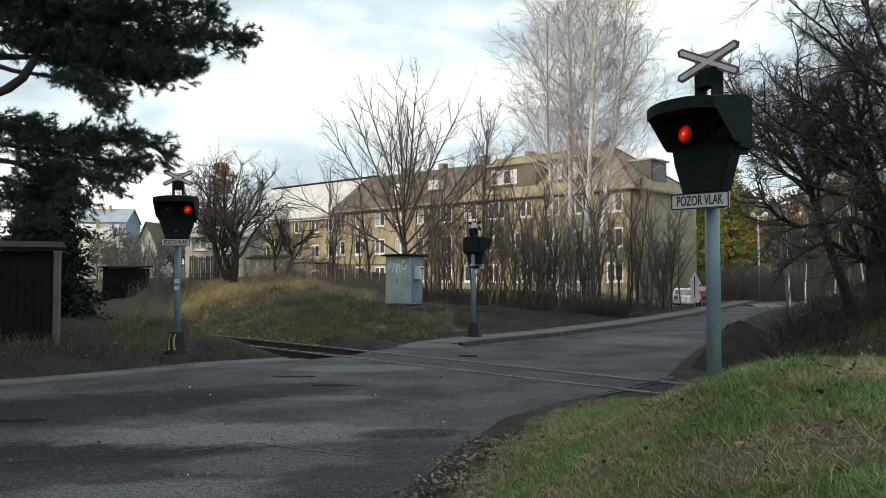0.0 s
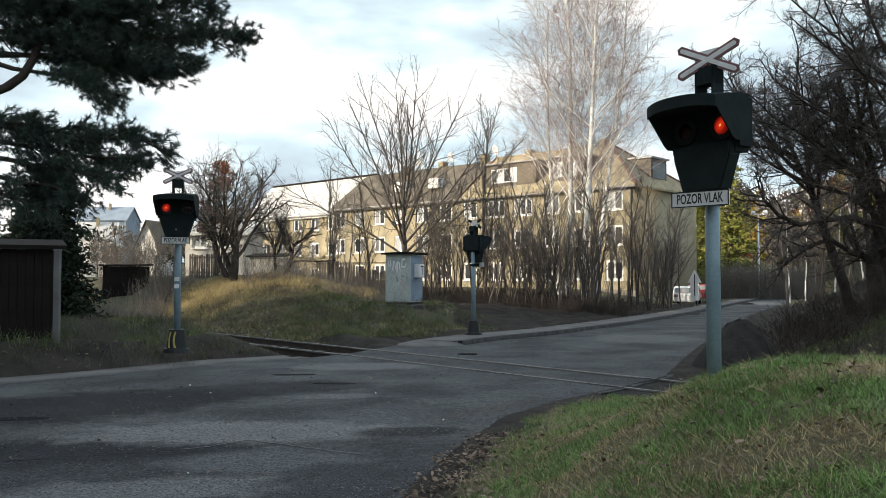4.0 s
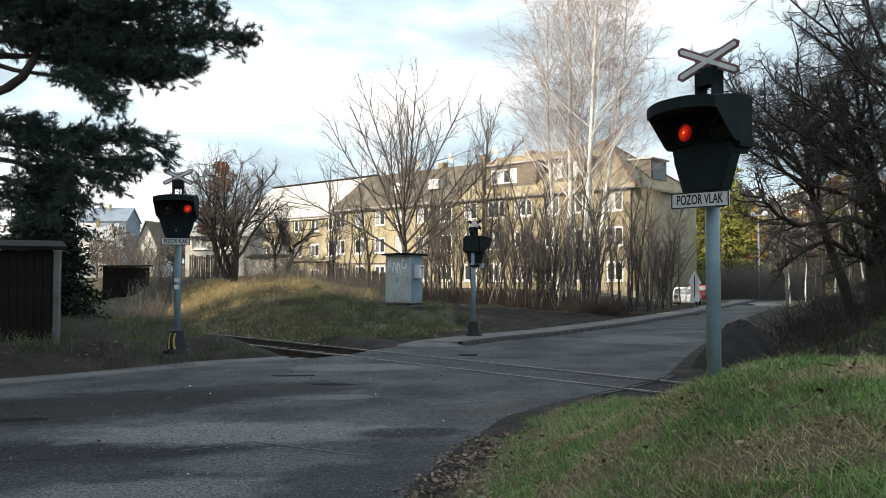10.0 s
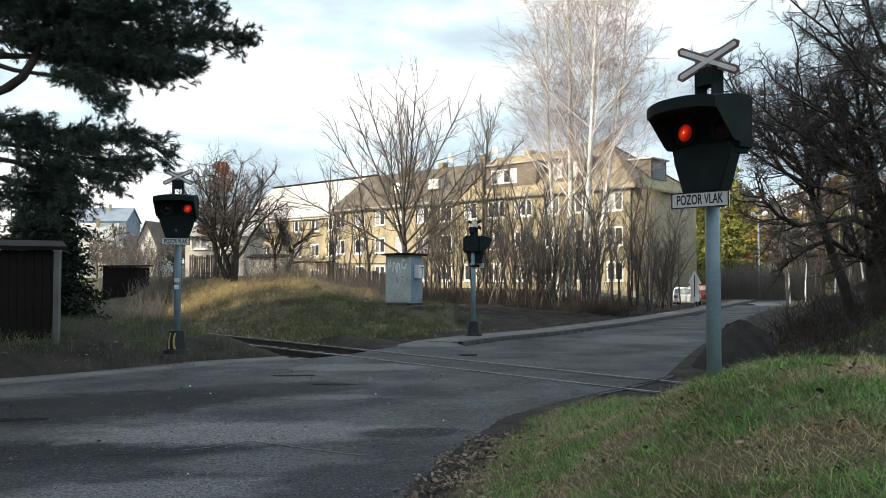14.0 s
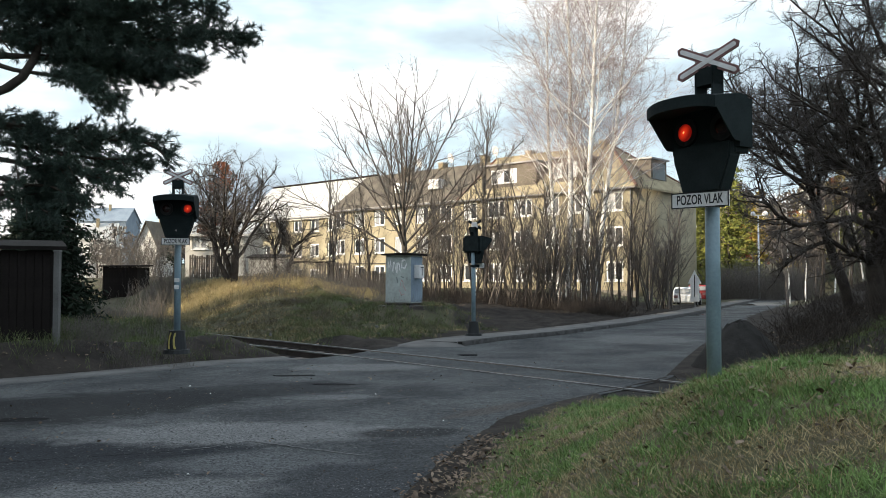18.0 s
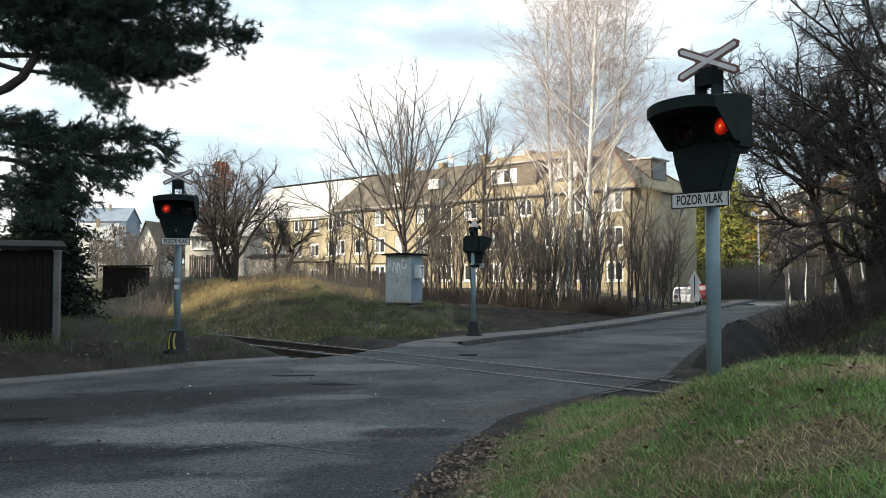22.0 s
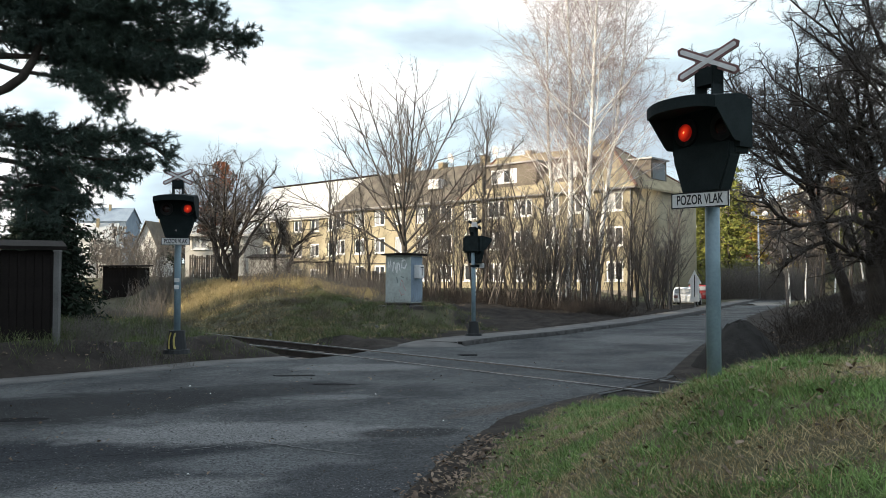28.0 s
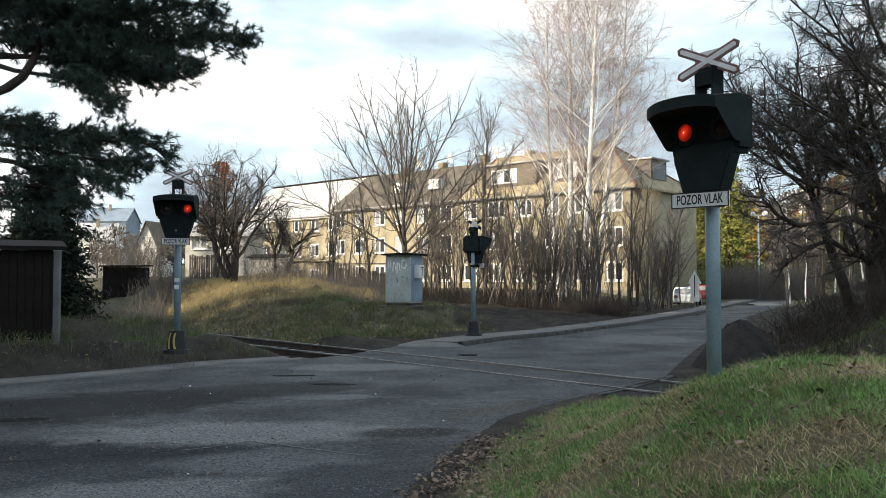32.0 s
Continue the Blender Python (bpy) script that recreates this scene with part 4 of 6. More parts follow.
def apartment(at, rz, L, D, z_eave, rise, columns, floors, wall_m, roof_m, label, hip=0.0, ground_z=-0.8):
    e = thing("apartment_building", pose(*at, 0, 0, rz), label, "building", "apartment buildings")
    holes = [(c - w / 2, c + w / 2, f, f + hh) for c, w in columns for f, hh in floors]
    wall_with_holes(0, L, ground_z, z_eave, 0, holes, 0.4, wall_m, "wall", e, "ochre rendered front wall")
    sw = wall_with_holes(0, D, ground_z, z_eave, 0, [], 0.4, wall_m, "wall", e)
    sw.matrix_basis = Matrix(((0, -1, 0, 0), (-1, 0, 0, 0), (0, 0, 1, 0), (0, 0, 0, 1)))
    part("wall", box(L - 0.4, L, -D, -0.4, ground_z, z_eave), wall_m, e)
    part("wall", box(0.4, L - 0.4, -D, -D + 0.4, ground_z, z_eave), wall_m, e)
    part("floor_slab", box(0.4, L - 0.4, -D + 0.4, -0.4, z_eave - 0.3, z_eave - 0.1), M_PLINTH, e)
    part("plinth", box(-0.05, L + 0.05, 0.0, 0.06, ground_z, floors[0][0] - 0.75), M_PLINTH, e, "grey rendered plinth")
    if hip:
        # two lengths of roof: the pale one stands a hand higher, with red tiles along its verge, ridge and hip
        part("roof", gable_roof(18.7 - 0.45, D, z_eave + 0.1, rise + 0.1, hip), M_ROOFO, e, "pale ochre hipped roof")
        part("roof", gable_roof(L, D, z_eave, rise, 0.0, x0=18.7 + 0.46), roof_m, e, "brown gabled roof")
        top = z_eave + rise + 0.2
        for nm, p, q in (("verge_tiles", (18.7, 0.45, z_eave - 0.24), (18.7, -D / 2, top)), ("ridge_tiles", (hip, -D / 2, top), (18.7, -D / 2, top)),
                         ("hip_tiles", (-0.45, 0.45, z_eave - 0.24), (hip, -D / 2, top)), ("hip_tiles", (-0.45, -D - 0.45, z_eave - 0.24), (hip, -D / 2, top))):
            part(nm, tube(p, q, 0.13, 0.13, 8), M_ROOFO if nm == "ridge_tiles" else M_RIDGE, e, "pale ridge tiles" if nm == "ridge_tiles" else "weathered red edge tiles")
    else:
        part("roof", gable_roof(L, D, z_eave, rise, hip), roof_m, e)
        part("ridge", tube((-0.45, -D / 2, z_eave + rise), (L + 0.45, -D / 2, z_eave + rise), 0.16, 0.16, 8), M_WOODD, e, "dark ridge cap")
    part("gable", gable_wall(D, z_eave, rise - 0.25, L - 0.32), wall_m, e)
    if not hip:
        part("gable", gable_wall(D, z_eave, rise - 0.25, 0.02), wall_m, e)
    part("cornice", box(-0.1, L + 0.1, 0.003, 0.3, z_eave - 0.3, z_eave - 0.17, 0.02), M_STUCCO2, e, "pale eaves cornice")
    part("gutter", tube((-0.4, 0.52, z_eave - 0.36), (L + 0.4, 0.52, z_eave - 0.36), 0.08, 0.08, 8), M_TIN, e, "tin gutter")
    for c, w in columns:
        for f, hh in floors:
            window(e, c, f, w, hh, 0.0, 3 if w > 1.7 else 2)
    for x in (0.3, L * 0.52, L - 0.3):
        part("downpipe", tube((x, 0.12, ground_z), (x, 0.12, z_eave - 0.3), 0.06, 0.06, 8), M_TIN, e, "tin downpipe")
    return e


def chimney(e, x, y, z0, z1, w=0.6, d=0.9):
    c = part("chimney", box(x - w / 2, x + w / 2, y - d / 2, y + d / 2, z0, z1, 0.02), M_BRICK, e)
    part("chimney_cap", box(x - w / 2 - 0.08, x + w / 2 + 0.08, y - d / 2 - 0.08, y + d / 2 + 0.08, z1, z1 + 0.12), M_STUCCO2, c)


def dormer(e, x, w, z0, z1, y0, y1, glazed, roof_m):
    d = part("dormer", box(x - w / 2, x + w / 2, y1, y0, z0, z1), M_ROOF, e, "flat-roofed dormer")
    part("dormer_roof", box(x - w / 2 - 0.2, x + w / 2 + 0.2, y1, y0 + 0.25, z1, z1 + 0.14), M_TIN, d)
    for a, b in glazed:
        part("dormer_window", box(a, b, y0, y0 + 0.05, z0 + 0.55, z1 - 0.4), M_WFRAME, d, "bright white dormer window")
        nn = max(2, round((b - a) / 0.8))
        for q in range(nn):
            xa = a + (b - a) * q / nn
            part("pane", box(xa + 0.07, xa + (b - a) / nn - 0.07, y0 + 0.05, y0 + 0.056, z0 + 0.68, z1 - 0.52), M_PANE if q % 2 else M_LAMPGLASS, d)


FA = 137.7
colsA = [(1.9 + 3.12 * q, 2.1 if q in (3, 4) else 1.65) for q in range(12)]
flats = apartment((15.5, 68.4, 0), FA, 37.4, 11.0, 9.75, 4.1, colsA, [(1.8, 1.65), (4.7, 1.65), (7.6, 1.65)], M_STUCCO, M_ROOF,
                  "long ochre three-storey apartment building with brown roof", hip=5.4)
dormer(flats, 13.6, 6.4, 10.3, 12.6, -0.9, -4.2, ((12.6, 15.6),), M_ROOF)
dormer(flats, 7.0, 3.4, 10.3, 12.6, -0.9, -4.2, ((6.0, 7.2), (7.6, 8.5)), M_ROOF)
for x in (23.5, 28.4):
    part("roof_window", box(x - 0.7, x + 0.7, -2.4, -1.3, 11.1, 12.1, 0.02), M_WFRAME, flats, "white roof window")
for x, zz_ in ((6.2, 14.5), (9.2, 14.3), (14.5, 14.4), (20.2, 14.5), (26.0, 14.3), (31.5, 14.3)):
    chimney(flats, x, -5.6, 12.9, zz_)
hd = part("hip_dormer", box(0.9, 3.2, -7.2, -4.4, 10.2, 12.3), M_ROOF, flats, "dark tiled dormer on the hip")
part("dormer_roof", box(0.7, 3.6, -7.4, -4.2, 12.3, 12.44), M_TIN, hd)
part("dormer_window", box(0.86, 0.9, -6.9, -4.7, 10.6, 12.0), M_PANE, hd)
pl = Matrix.Rotation(radians(FA), 4, "Z")
atB = Vector((15.5, 68.4, 0)) + pl @ Vector((37.5, -1.2, 0))
colsB = [(1.5 + 3.1 * q, 1.65) for q in range(6)]
flats2 = apartment(tuple(atB), FA, 19.5, 11.0, 9.5, 4.6, colsB, [(1.7, 1.5), (4.6, 1.5), (7.5, 1.5)], M_STUCCO, M_ROOFL,
                   "ochre apartment building with a pale sunlit tin roof")
for x, zz_ in ((18.6, 14.9), (24.6, 14.75), (29.2, 14.6)):
    ds = part("satellite_dish", tube((x, -5.2, zz_), (x - 0.03, -5.32, zz_ + 0.03), 0.5, 0.42, 20), M_SIGNWHITE, flats, "white satellite dish on the ridge")
    part("mast", tube((x, -5.4, 13.6), (x, -5.4, zz_ + 0.1), 0.04, 0.04, 6), M_TIN, ds)


def small_house(name, at, rz, L, D, z_eave, rise, wall_m, roof_m, label, cols=2, floors=2, z0=-1.5):
    e = thing(name, pose(*at, 0, 0, rz), label, "house")
    cc = [L * (q + 0.5) / cols for q in range(cols)]
    ff = [0.9 + 2.8 * q for q in range(floors)]
    holes = [(c - 0.6, c + 0.6, f, f + 1.4) for c in cc for f in ff]
    wall_with_holes(0, L, z0, z_eave, 0, holes, 0.35, wall_m, "wall", e)
    for c in cc:
        for f in ff:
            window(e, c, f, 1.2, 1.4, 0.0)
    part("wall", box(0, 0.35, -D, -0.35, z0, z_eave), wall_m, e)
    part("wall", box(L - 0.35, L, -D, -0.35, z0, z_eave), wall_m, e)
    part("wall", box(0.35, L - 0.35, -D, -D + 0.35, z0, z_eave), wall_m, e)
    part("roof", gable_roof(L, D, z_eave, rise), roof_m, e)
    for x in (0.02, L - 0.34):
        part("gable", gable_wall(D, z_eave, rise - 0.2, x), wall_m, e)
    chimney(e, L * 0.4, -D * 0.4, z_eave + rise * 0.6, z_eave + rise + 0.9)
    return e


def at_px(x, Y):
    return (x - 784) / F_PX * Y


# pale house behind the orchard, white gabled house, large blue-grey house on the rise, low sheds and roofs
small_house("house", (at_px(432, 66), 66, 0.6), 180, 4.6, 7, 5.0, 1.0, M_STUCCO2, M_ROOFL, "pale grey rendered house behind the orchard tree", 2, 2)
small_house("house", (-40.5, 130, 1.0), 262, 7, 3.4, 6.0, 3.6, M_STUCCOW, M_ROOF, "white house with a steep sunlit gable", 2, 2)
small_house("house", (at_px(222, 260), 260, 8), 180, 17, 12, 12.5, 4.2, M_STUCCOB, M_STUCCOB, "large blue-grey house on the rise", 5, 4, -8)
small_house("house", (at_px(60, 140), 140, 2), 170, 14, 9, 4.2, 0.6, M_STUCCOB, M_TIN, "low blue-grey flat-roofed workshop", 4, 1, -3)
small_house("house", (at_px(200, 190), 190, 6), 190, 10, 8, 5.5, 3.5, M_STUCCOW, M_ROOFL, "pale house with light roof among trees", 3, 1, -6)
small_house("house", (at_px(1545, 175), 175, 13), 180, 12, 9, 6.5, 3.5, M_STUCCO2, M_ROOF, "pale house on the wooded slope", 3, 2, -6)
small_house("house", (at_px(1575, 170), 170, 13), 172, 10, 8, 5.8, 3.2, M_STUCCO2, M_ROOF, "rendered house on the wooded slope", 3, 2, -6)
small_house("house", (at_px(1350, 185), 185, 12), 200, 9, 8, 6.5, 3.4, mat("yellow_stucco", (0.5, 0.42, 0.16), (0.42, 0.34, 0.12), 0.9, 0.6, 14, 0.2), M_ROOF, "yellow house on the wooded slope", 2, 2, -6)


def board_shed(name, at, rz, L, D, hh, m, label, slope=0.25, post=False):
    e = thing(name, pose(*at, 0, 0, rz), label, "shed")
    nb = max(6, int(L / 0.16))
    r = random.Random(len(name) + int(L * 10))
    proto = None
    for q in range(nb):
        x = L * q / nb
        if proto is None:
            proto = part("board", box(0.004, L / nb - 0.006, -0.025, 0.0, 0.05, hh, 0.003), m, e)
        else:
            again(proto, e, x, r.uniform(-0.006, 0.004), r.uniform(-0.03, 0.0))
    part("body", box(0, L, 0.002, D, 0, hh - 0.02), m, e)
    bm = bmesh.new()
    o = [(-0.15, -0.2, hh), (L + 0.15, -0.2, hh), (L + 0.15, D + 0.2, hh + slope), (-0.15, D + 0.2, hh + slope)]
    lo, hi = [bm.verts.new(p) for p in o], [bm.verts.new((p[0], p[1], p[2] + 0.08)) for p in o]
    bm.faces.new(lo), bm.faces.new(hi)
    for q in range(4):
        bm.faces.new((lo[q], lo[(q + 1) % 4], hi[(q + 1) % 4], hi[q]))
    part("roof", bm, M_WOODD, e, "tarred felt roof")
    return e


board_shed("shed", (-12.2, 17.0, h(-9.5, 18.3) - 0.1), 26, 4.1, 2.5, 2.1, M_WOODD, "dark tarred wooden shed beside the footpath")
pst = thing("post", pose(-8.05, 17.7, h(-8.05, 17.7) - 0.05), "grey concrete post at the shed corner", "post")
part("shaft", box(-0.06, 0.06, -0.06, 0.06, 0, 1.95, 0.015), M_PAVE, pst)
part("cap", box(-0.07, 0.07, -0.07, 0.07, 1.95, 1.99, 0.01), M_PAVE, pst)
board_shed("shed", (at_px(182, 48), 48, h(at_px(215, 48), 48) - 0.15), 0, 1.95, 2.0, 2.78 - h(at_px(215, 48), 48), M_WOODD, "low tarred board shed with dark roof", 0.06)


def plank_fence(x0, y0, x1, y1, hh, label, m=M_WOODG):
    L = math.hypot(x1 - x0, y1 - y0)
    e = thing("fence", pose(x0, y0, 0, 0, 0, math.degrees(math.atan2(y1 - y0, x1 - x0))), label, "fence", "fences")
    r = random.Random(int(x0 * 7))
    proto, n = None, int(L / 0.2)
    for q in range(n):
        t = q / n
        z = h(x0 + (x1 - x0) * t, y0 + (y1 - y0) * t) - 0.05
        if proto is None:
            proto = part("plank", box(0, 0.15, 0, 0.025, 0, hh, 0.003), m, e)
            proto.location = (0, 0, z)
        else:
            again(proto, e, q * 0.2, r.uniform(-0.01, 0.01), z + r.uniform(-0.06, 0.05))
    for zz2 in (0.3, hh - 0.3):
        part("rail", box(0, L, 0.03, 0.08, h(x0, y0) + zz2, h(x0, y0) + zz2 + 0.08), m, e)
    return e


plank_fence(at_px(335, 52), 52, at_px(420, 50), 50, 1.5, "weathered grey plank fence behind the mound")
plank_fence(at_px(560, 58), 58, at_px(690, 56), 56, 1.3, "weathered plank fence behind the twigs", M_WOODG)
board_shed("garden_hut", (at_px(440, 58), 58, 1.4), 0, 2.4, 2.2, 2.0, M_STUCCO2, "small pale garden hut behind bare trees")

# street lamp, road sign and parked cars far up the road
lamp = thing("street_lamp", pose(at_px(1343, 82), 82, h(at_px(1343, 82), 82) - 0.2), "white steel street lamp with two globes", "street lamp")
lz = 8.4 - h(at_px(1343, 82), 82)
part("pole", tube((0, 0, 0), (0, 0, lz), 0.11, 0.07, 10), M_LAMPGLASS, lamp, "", True)
part("arm", box(-0.5, 0.7, -0.04, 0.04, lz - 0.05, lz + 0.03), M_LAMPGLASS, lamp)
dome(0.22, 1.0, 0, M_LAMPGLASS, "globe", lamp, -0.5, lz + 0.12)
dome(0.26, 1.0, 0, M_LAMPGLASS, "globe", lamp, 0.7, lz + 0.15)

sx, sy = at_px(1229, 56), 56.0
sgn = thing("traffic_sign", pose(sx, sy, 0.1, 0, 0, -28) @ Matrix.Scale(1.25, 4), "white arrow-shaped board on a thin post", "sign")
part("post", tube((0, 0.03, 0), (0, 0.03, 1.4), 0.03, 0.03, 8), M_TIN, sgn)
part("board", prism([(-0.22, 0.3), (0.22, 0.3), (0.22, 1.25), (0.36, 1.25), (0, 1.95), (-0.36, 1.25), (-0.22, 1.25)], -0.02, 0.0), M_SIGNWHITE, sgn, "white arrow board")
part("slot", box(-0.025, 0.025, -0.026, -0.02, 0.55, 1.7), M_INK, sgn)


def parked_car(at, rz, paint, label):
    e = thing("car", pose(*at, 0, 0, rz), label, "car", "parked cars")
    bm = prism([(-2.0, 0.35), (2.0, 0.35), (2.05, 0.75), (1.9, 0.9), (1.1, 0.98), (0.5, 1.42), (-1.2, 1.45), (-1.85, 0.98), (-2.05, 0.9)], -0.82, 0.82)
    bmesh.ops.bevel(bm, geom=bm.edges[:], offset=0.07, segments=2, affect="EDGES")
    part("body", bm, paint, e)
    for y in (-0.83, 0.81):
        part("side_window", prism([(-1.4, 1.0), (0.85, 1.0), (0.42, 1.35), (-1.15, 1.37)], y, y + 0.02), M_PANE, e)
    part("windscreen", box(0.62, 0.9, -0.68, 0.68, 1.0, 1.34), M_PANE, e)
    part("rear_window", box(-1.9, -1.5, -0.66, 0.66, 1.02, 1.34), M_PANE, e)
    for x in (-1.3, 1.3):
        for y in (-0.86, 0.68):
            w = part("wheel", tube((x, y, 0.31), (x, y + 0.18, 0.31), 0.31, 0.31, 18), M_TYRE, e)
            part("rim", tube((x, y - 0.006, 0.31), (x, y + 0.186, 0.31), 0.19, 0.19, 12), M_TIN, w)
    for y in (-0.6, 0.6):
        part("headlight", box(2.0, 2.06, y - 0.16, y + 0.16, 0.62, 0.76, 0.02), M_LAMPGLASS, e)
        part("tail_light", box(-2.07, -2.0, y - 0.14, y + 0.14, 0.66, 0.86, 0.02), M_SIGNRED, e)
    return e


for px, Y, pm, lb, rz in ((1216, 63, M_CARW, "white car parked beside the road", 68), (1243, 68, M_CARR, "red car parked beside the road", 60)):
    parked_car((at_px(px, Y), Y, h(at_px(px, Y), Y)), rz, pm, lb)

# ---- bare trees ----
def spot(px, Y):
    x = at_px(px, Y)
    return (x, Y, h(x, Y) - 0.05)


def order(n, wob, up=0.0, count=0, angle=0, var=9, len_=0.5, rad=0.5, start=0.15, even=False):
    return {"n": n, "wob": wob, "up": up, "count": count, "angle": angle, "var": var, "len": len_, "rad": rad, "from": start, "even": even}


VASE = [order(6, 0.02), order(10, 0.03, 0.018, 16, 95, 5, 1.5, 0.27, 0.42, True), order(7, 0.05, 0.02, 13, 38, 8, 0.44, 0.36, 0.15, True),
        order(4, 0.08, 0.03, 9, 31, 8, 0.42, 0.45, 0.15), order(2, 0.1, 0.04, 4, 32, 9, 0.5, 0.5, 0.1)]
VASE[1].update(angle2=10, vary=(0.92, 1.06, 0.12))
FORK = [order(9, 0.025), order(8, 0.05, 0.05, 13, 46, 8, 0.38, 0.42, 0.4, True), order(6, 0.07, 0.06, 10, 32, 8, 0.42, 0.42, 0.15, True),
        order(4, 0.1, 0.05, 7, 32, 8, 0.5, 0.5, 0.12), order(2, 0.1, 0.0, 4, 32, 8, 0.5, 0.5, 0.1)]
FORK[1].update(angle2=22, vary=(0.8, 1.1, 0.45))
SHRUB = [order(7, 0.07, 0.05), order(5, 0.1, 0.1, 8, 30, 8, 0.5, 0.5, 0.2), order(4, 0.12, 0.06, 6, 34, 9, 0.5, 0.5, 0.15), order(2, 0.12, 0.0, 4, 36, 9, 0.5, 0.5, 0.1)]
SPREAD = [order(5, 0.08), order(8, 0.15, 0.06, 8, 38, 12, 2.0, 0.4, 0.35), order(6, 0.2, 0.03, 11, 44, 10, 0.48, 0.34, 0.15),
          order(3, 0.22, 0.03, 11, 45, 9, 0.45, 0.5, 0.12), order(2, 0.22, 0.0, 6, 45, 9, 0.5, 0.6, 0.1)]
BIRCH = [order(16, 0.02, 0.02), order(8, 0.05, 0.02, 40, 40, 7, 0.36, 0.2, 0.24, True), order(6, 0.1, -0.01, 15, 36, 9, 0.46, 0.3, 0.12, True),
         order(3, 0.16, -0.35, 17, 42, 10, 0.5, 0.45, 0.1)]
FAR = [order(6, 0.05, 0.03), order(4, 0.1, 0.12, 10, 36, 8, 0.4, 0.4, 0.25), order(3, 0.12, 0.06, 5, 36, 9, 0.5, 0.5, 0.15), order(2, 0.12, 0.0, 3, 36, 9, 0.5, 0.6, 0.1)]
SAP = [order(8, 0.06, 0.03), order(4, 0.1, 0.12, 13, 34, 8, 0.36, 0.4, 0.22), order(3, 0.12, 0.08, 6, 36, 9, 0.45, 0.45, 0.15), order(2, 0.12, 0.0, 4, 36, 9, 0.5, 0.5, 0.1)]
SLIM = [order(9, 0.05, 0.03), order(5, 0.1, 0.12, 16, 34, 8, 0.36, 0.4, 0.25), order(4, 0.12, 0.08, 7, 36, 9, 0.45, 0.45, 0.15), order(3, 0.12, 0.0, 5, 36, 9, 0.5, 0.5, 0.1)]

bare_tree("bare_tree", spot(718, 44), "bare broad-crowned tree with ascending limbs behind the cabinet", "bare trees", 12, VASE, (M_GREYBARK, M_GREYBARK, M_TWIG),
          [((0, 0, 0), (0.01, 0, 1), 4.6, 0.25)], 3)
bare_tree("bare_tree", spot(858, 46), "slender bare tree with thin upright crown", "bare trees", 19, FORK, (M_GREYBARK, M_TWIG, M_TWIG), [((0, 0, 0), (0, 0, 1), 9.4, 0.11)], 3)
bare_tree("orchard_tree", spot(412, 44), "gnarled bare orchard tree with forked trunk on the mound", "bare trees", 1, SPREAD, (M_BARK, M_BARK, M_TWIG),
          [((0, 0, 0), (0.12, 0, 1), 3.3, 0.24), ((-0.2, 0.1, 0), (-0.5, 0.1, 1), 2.8, 0.17), ((0.05, 0.15, 0), (-0.16, 0.1, 1), 3.5, 0.16)], 3)
bare_tree("orchard_tree", spot(505, 47), "smaller gnarled bare orchard tree on the mound", "bare trees", 8, SPREAD, (M_BARK, M_BARK, M_TWIG),
          [((0, 0, 0), (0.25, 0, 1), 1.9, 0.17), ((-0.5, 0.2, 0), (-0.3, 0, 1), 2.0, 0.12)], 3)
for px, Y, hh, rad, sd, lean in ((1006, 56, 23.5, 0.21, 31, 0.0), (990, 57, 19, 0.16, 32, -0.09), (1034, 54, 21.5, 0.22, 33, 0.02), (1050, 55, 20.0, 0.18, 34, 0.07)):
    bare_tree("birch_tree", spot(px, Y), "tall bare silver birch with white bark and russet twigs", "birches", sd, BIRCH, (M_BIRCH, M_BIRCH, M_TWIGR),
              [((0, 0, 0), (lean, 0, 1), hh, rad)], 2)
DARKTREE = [order(6, 0.06), order(9, 0.12, 0.05, 12, 50, 14, 1.1, 0.32, 0.5), order(6, 0.2, 0.02, 13, 48, 10, 0.42, 0.38, 0.1),
            order(3, 0.22, 0.02, 12, 45, 9, 0.42, 0.45, 0.1), order(1, 0.2, 0.0, 8, 45, 9, 0.5, 0.6, 0.1)]
CROOKED = [order(6, 0.06), order(9, 0.14, 0.05, 9, 48, 14, 0.8, 0.32, 0.3), order(7, 0.22, 0.06, 22, 52, 12, 0.42, 0.3, 0.06, True),
           order(4, 0.26, 0.05, 13, 48, 10, 0.42, 0.42, 0.1), order(2, 0.26, 0.0, 8, 46, 9, 0.5, 0.6, 0.1)]
zb = h(9.7, 19.0) - 0.05
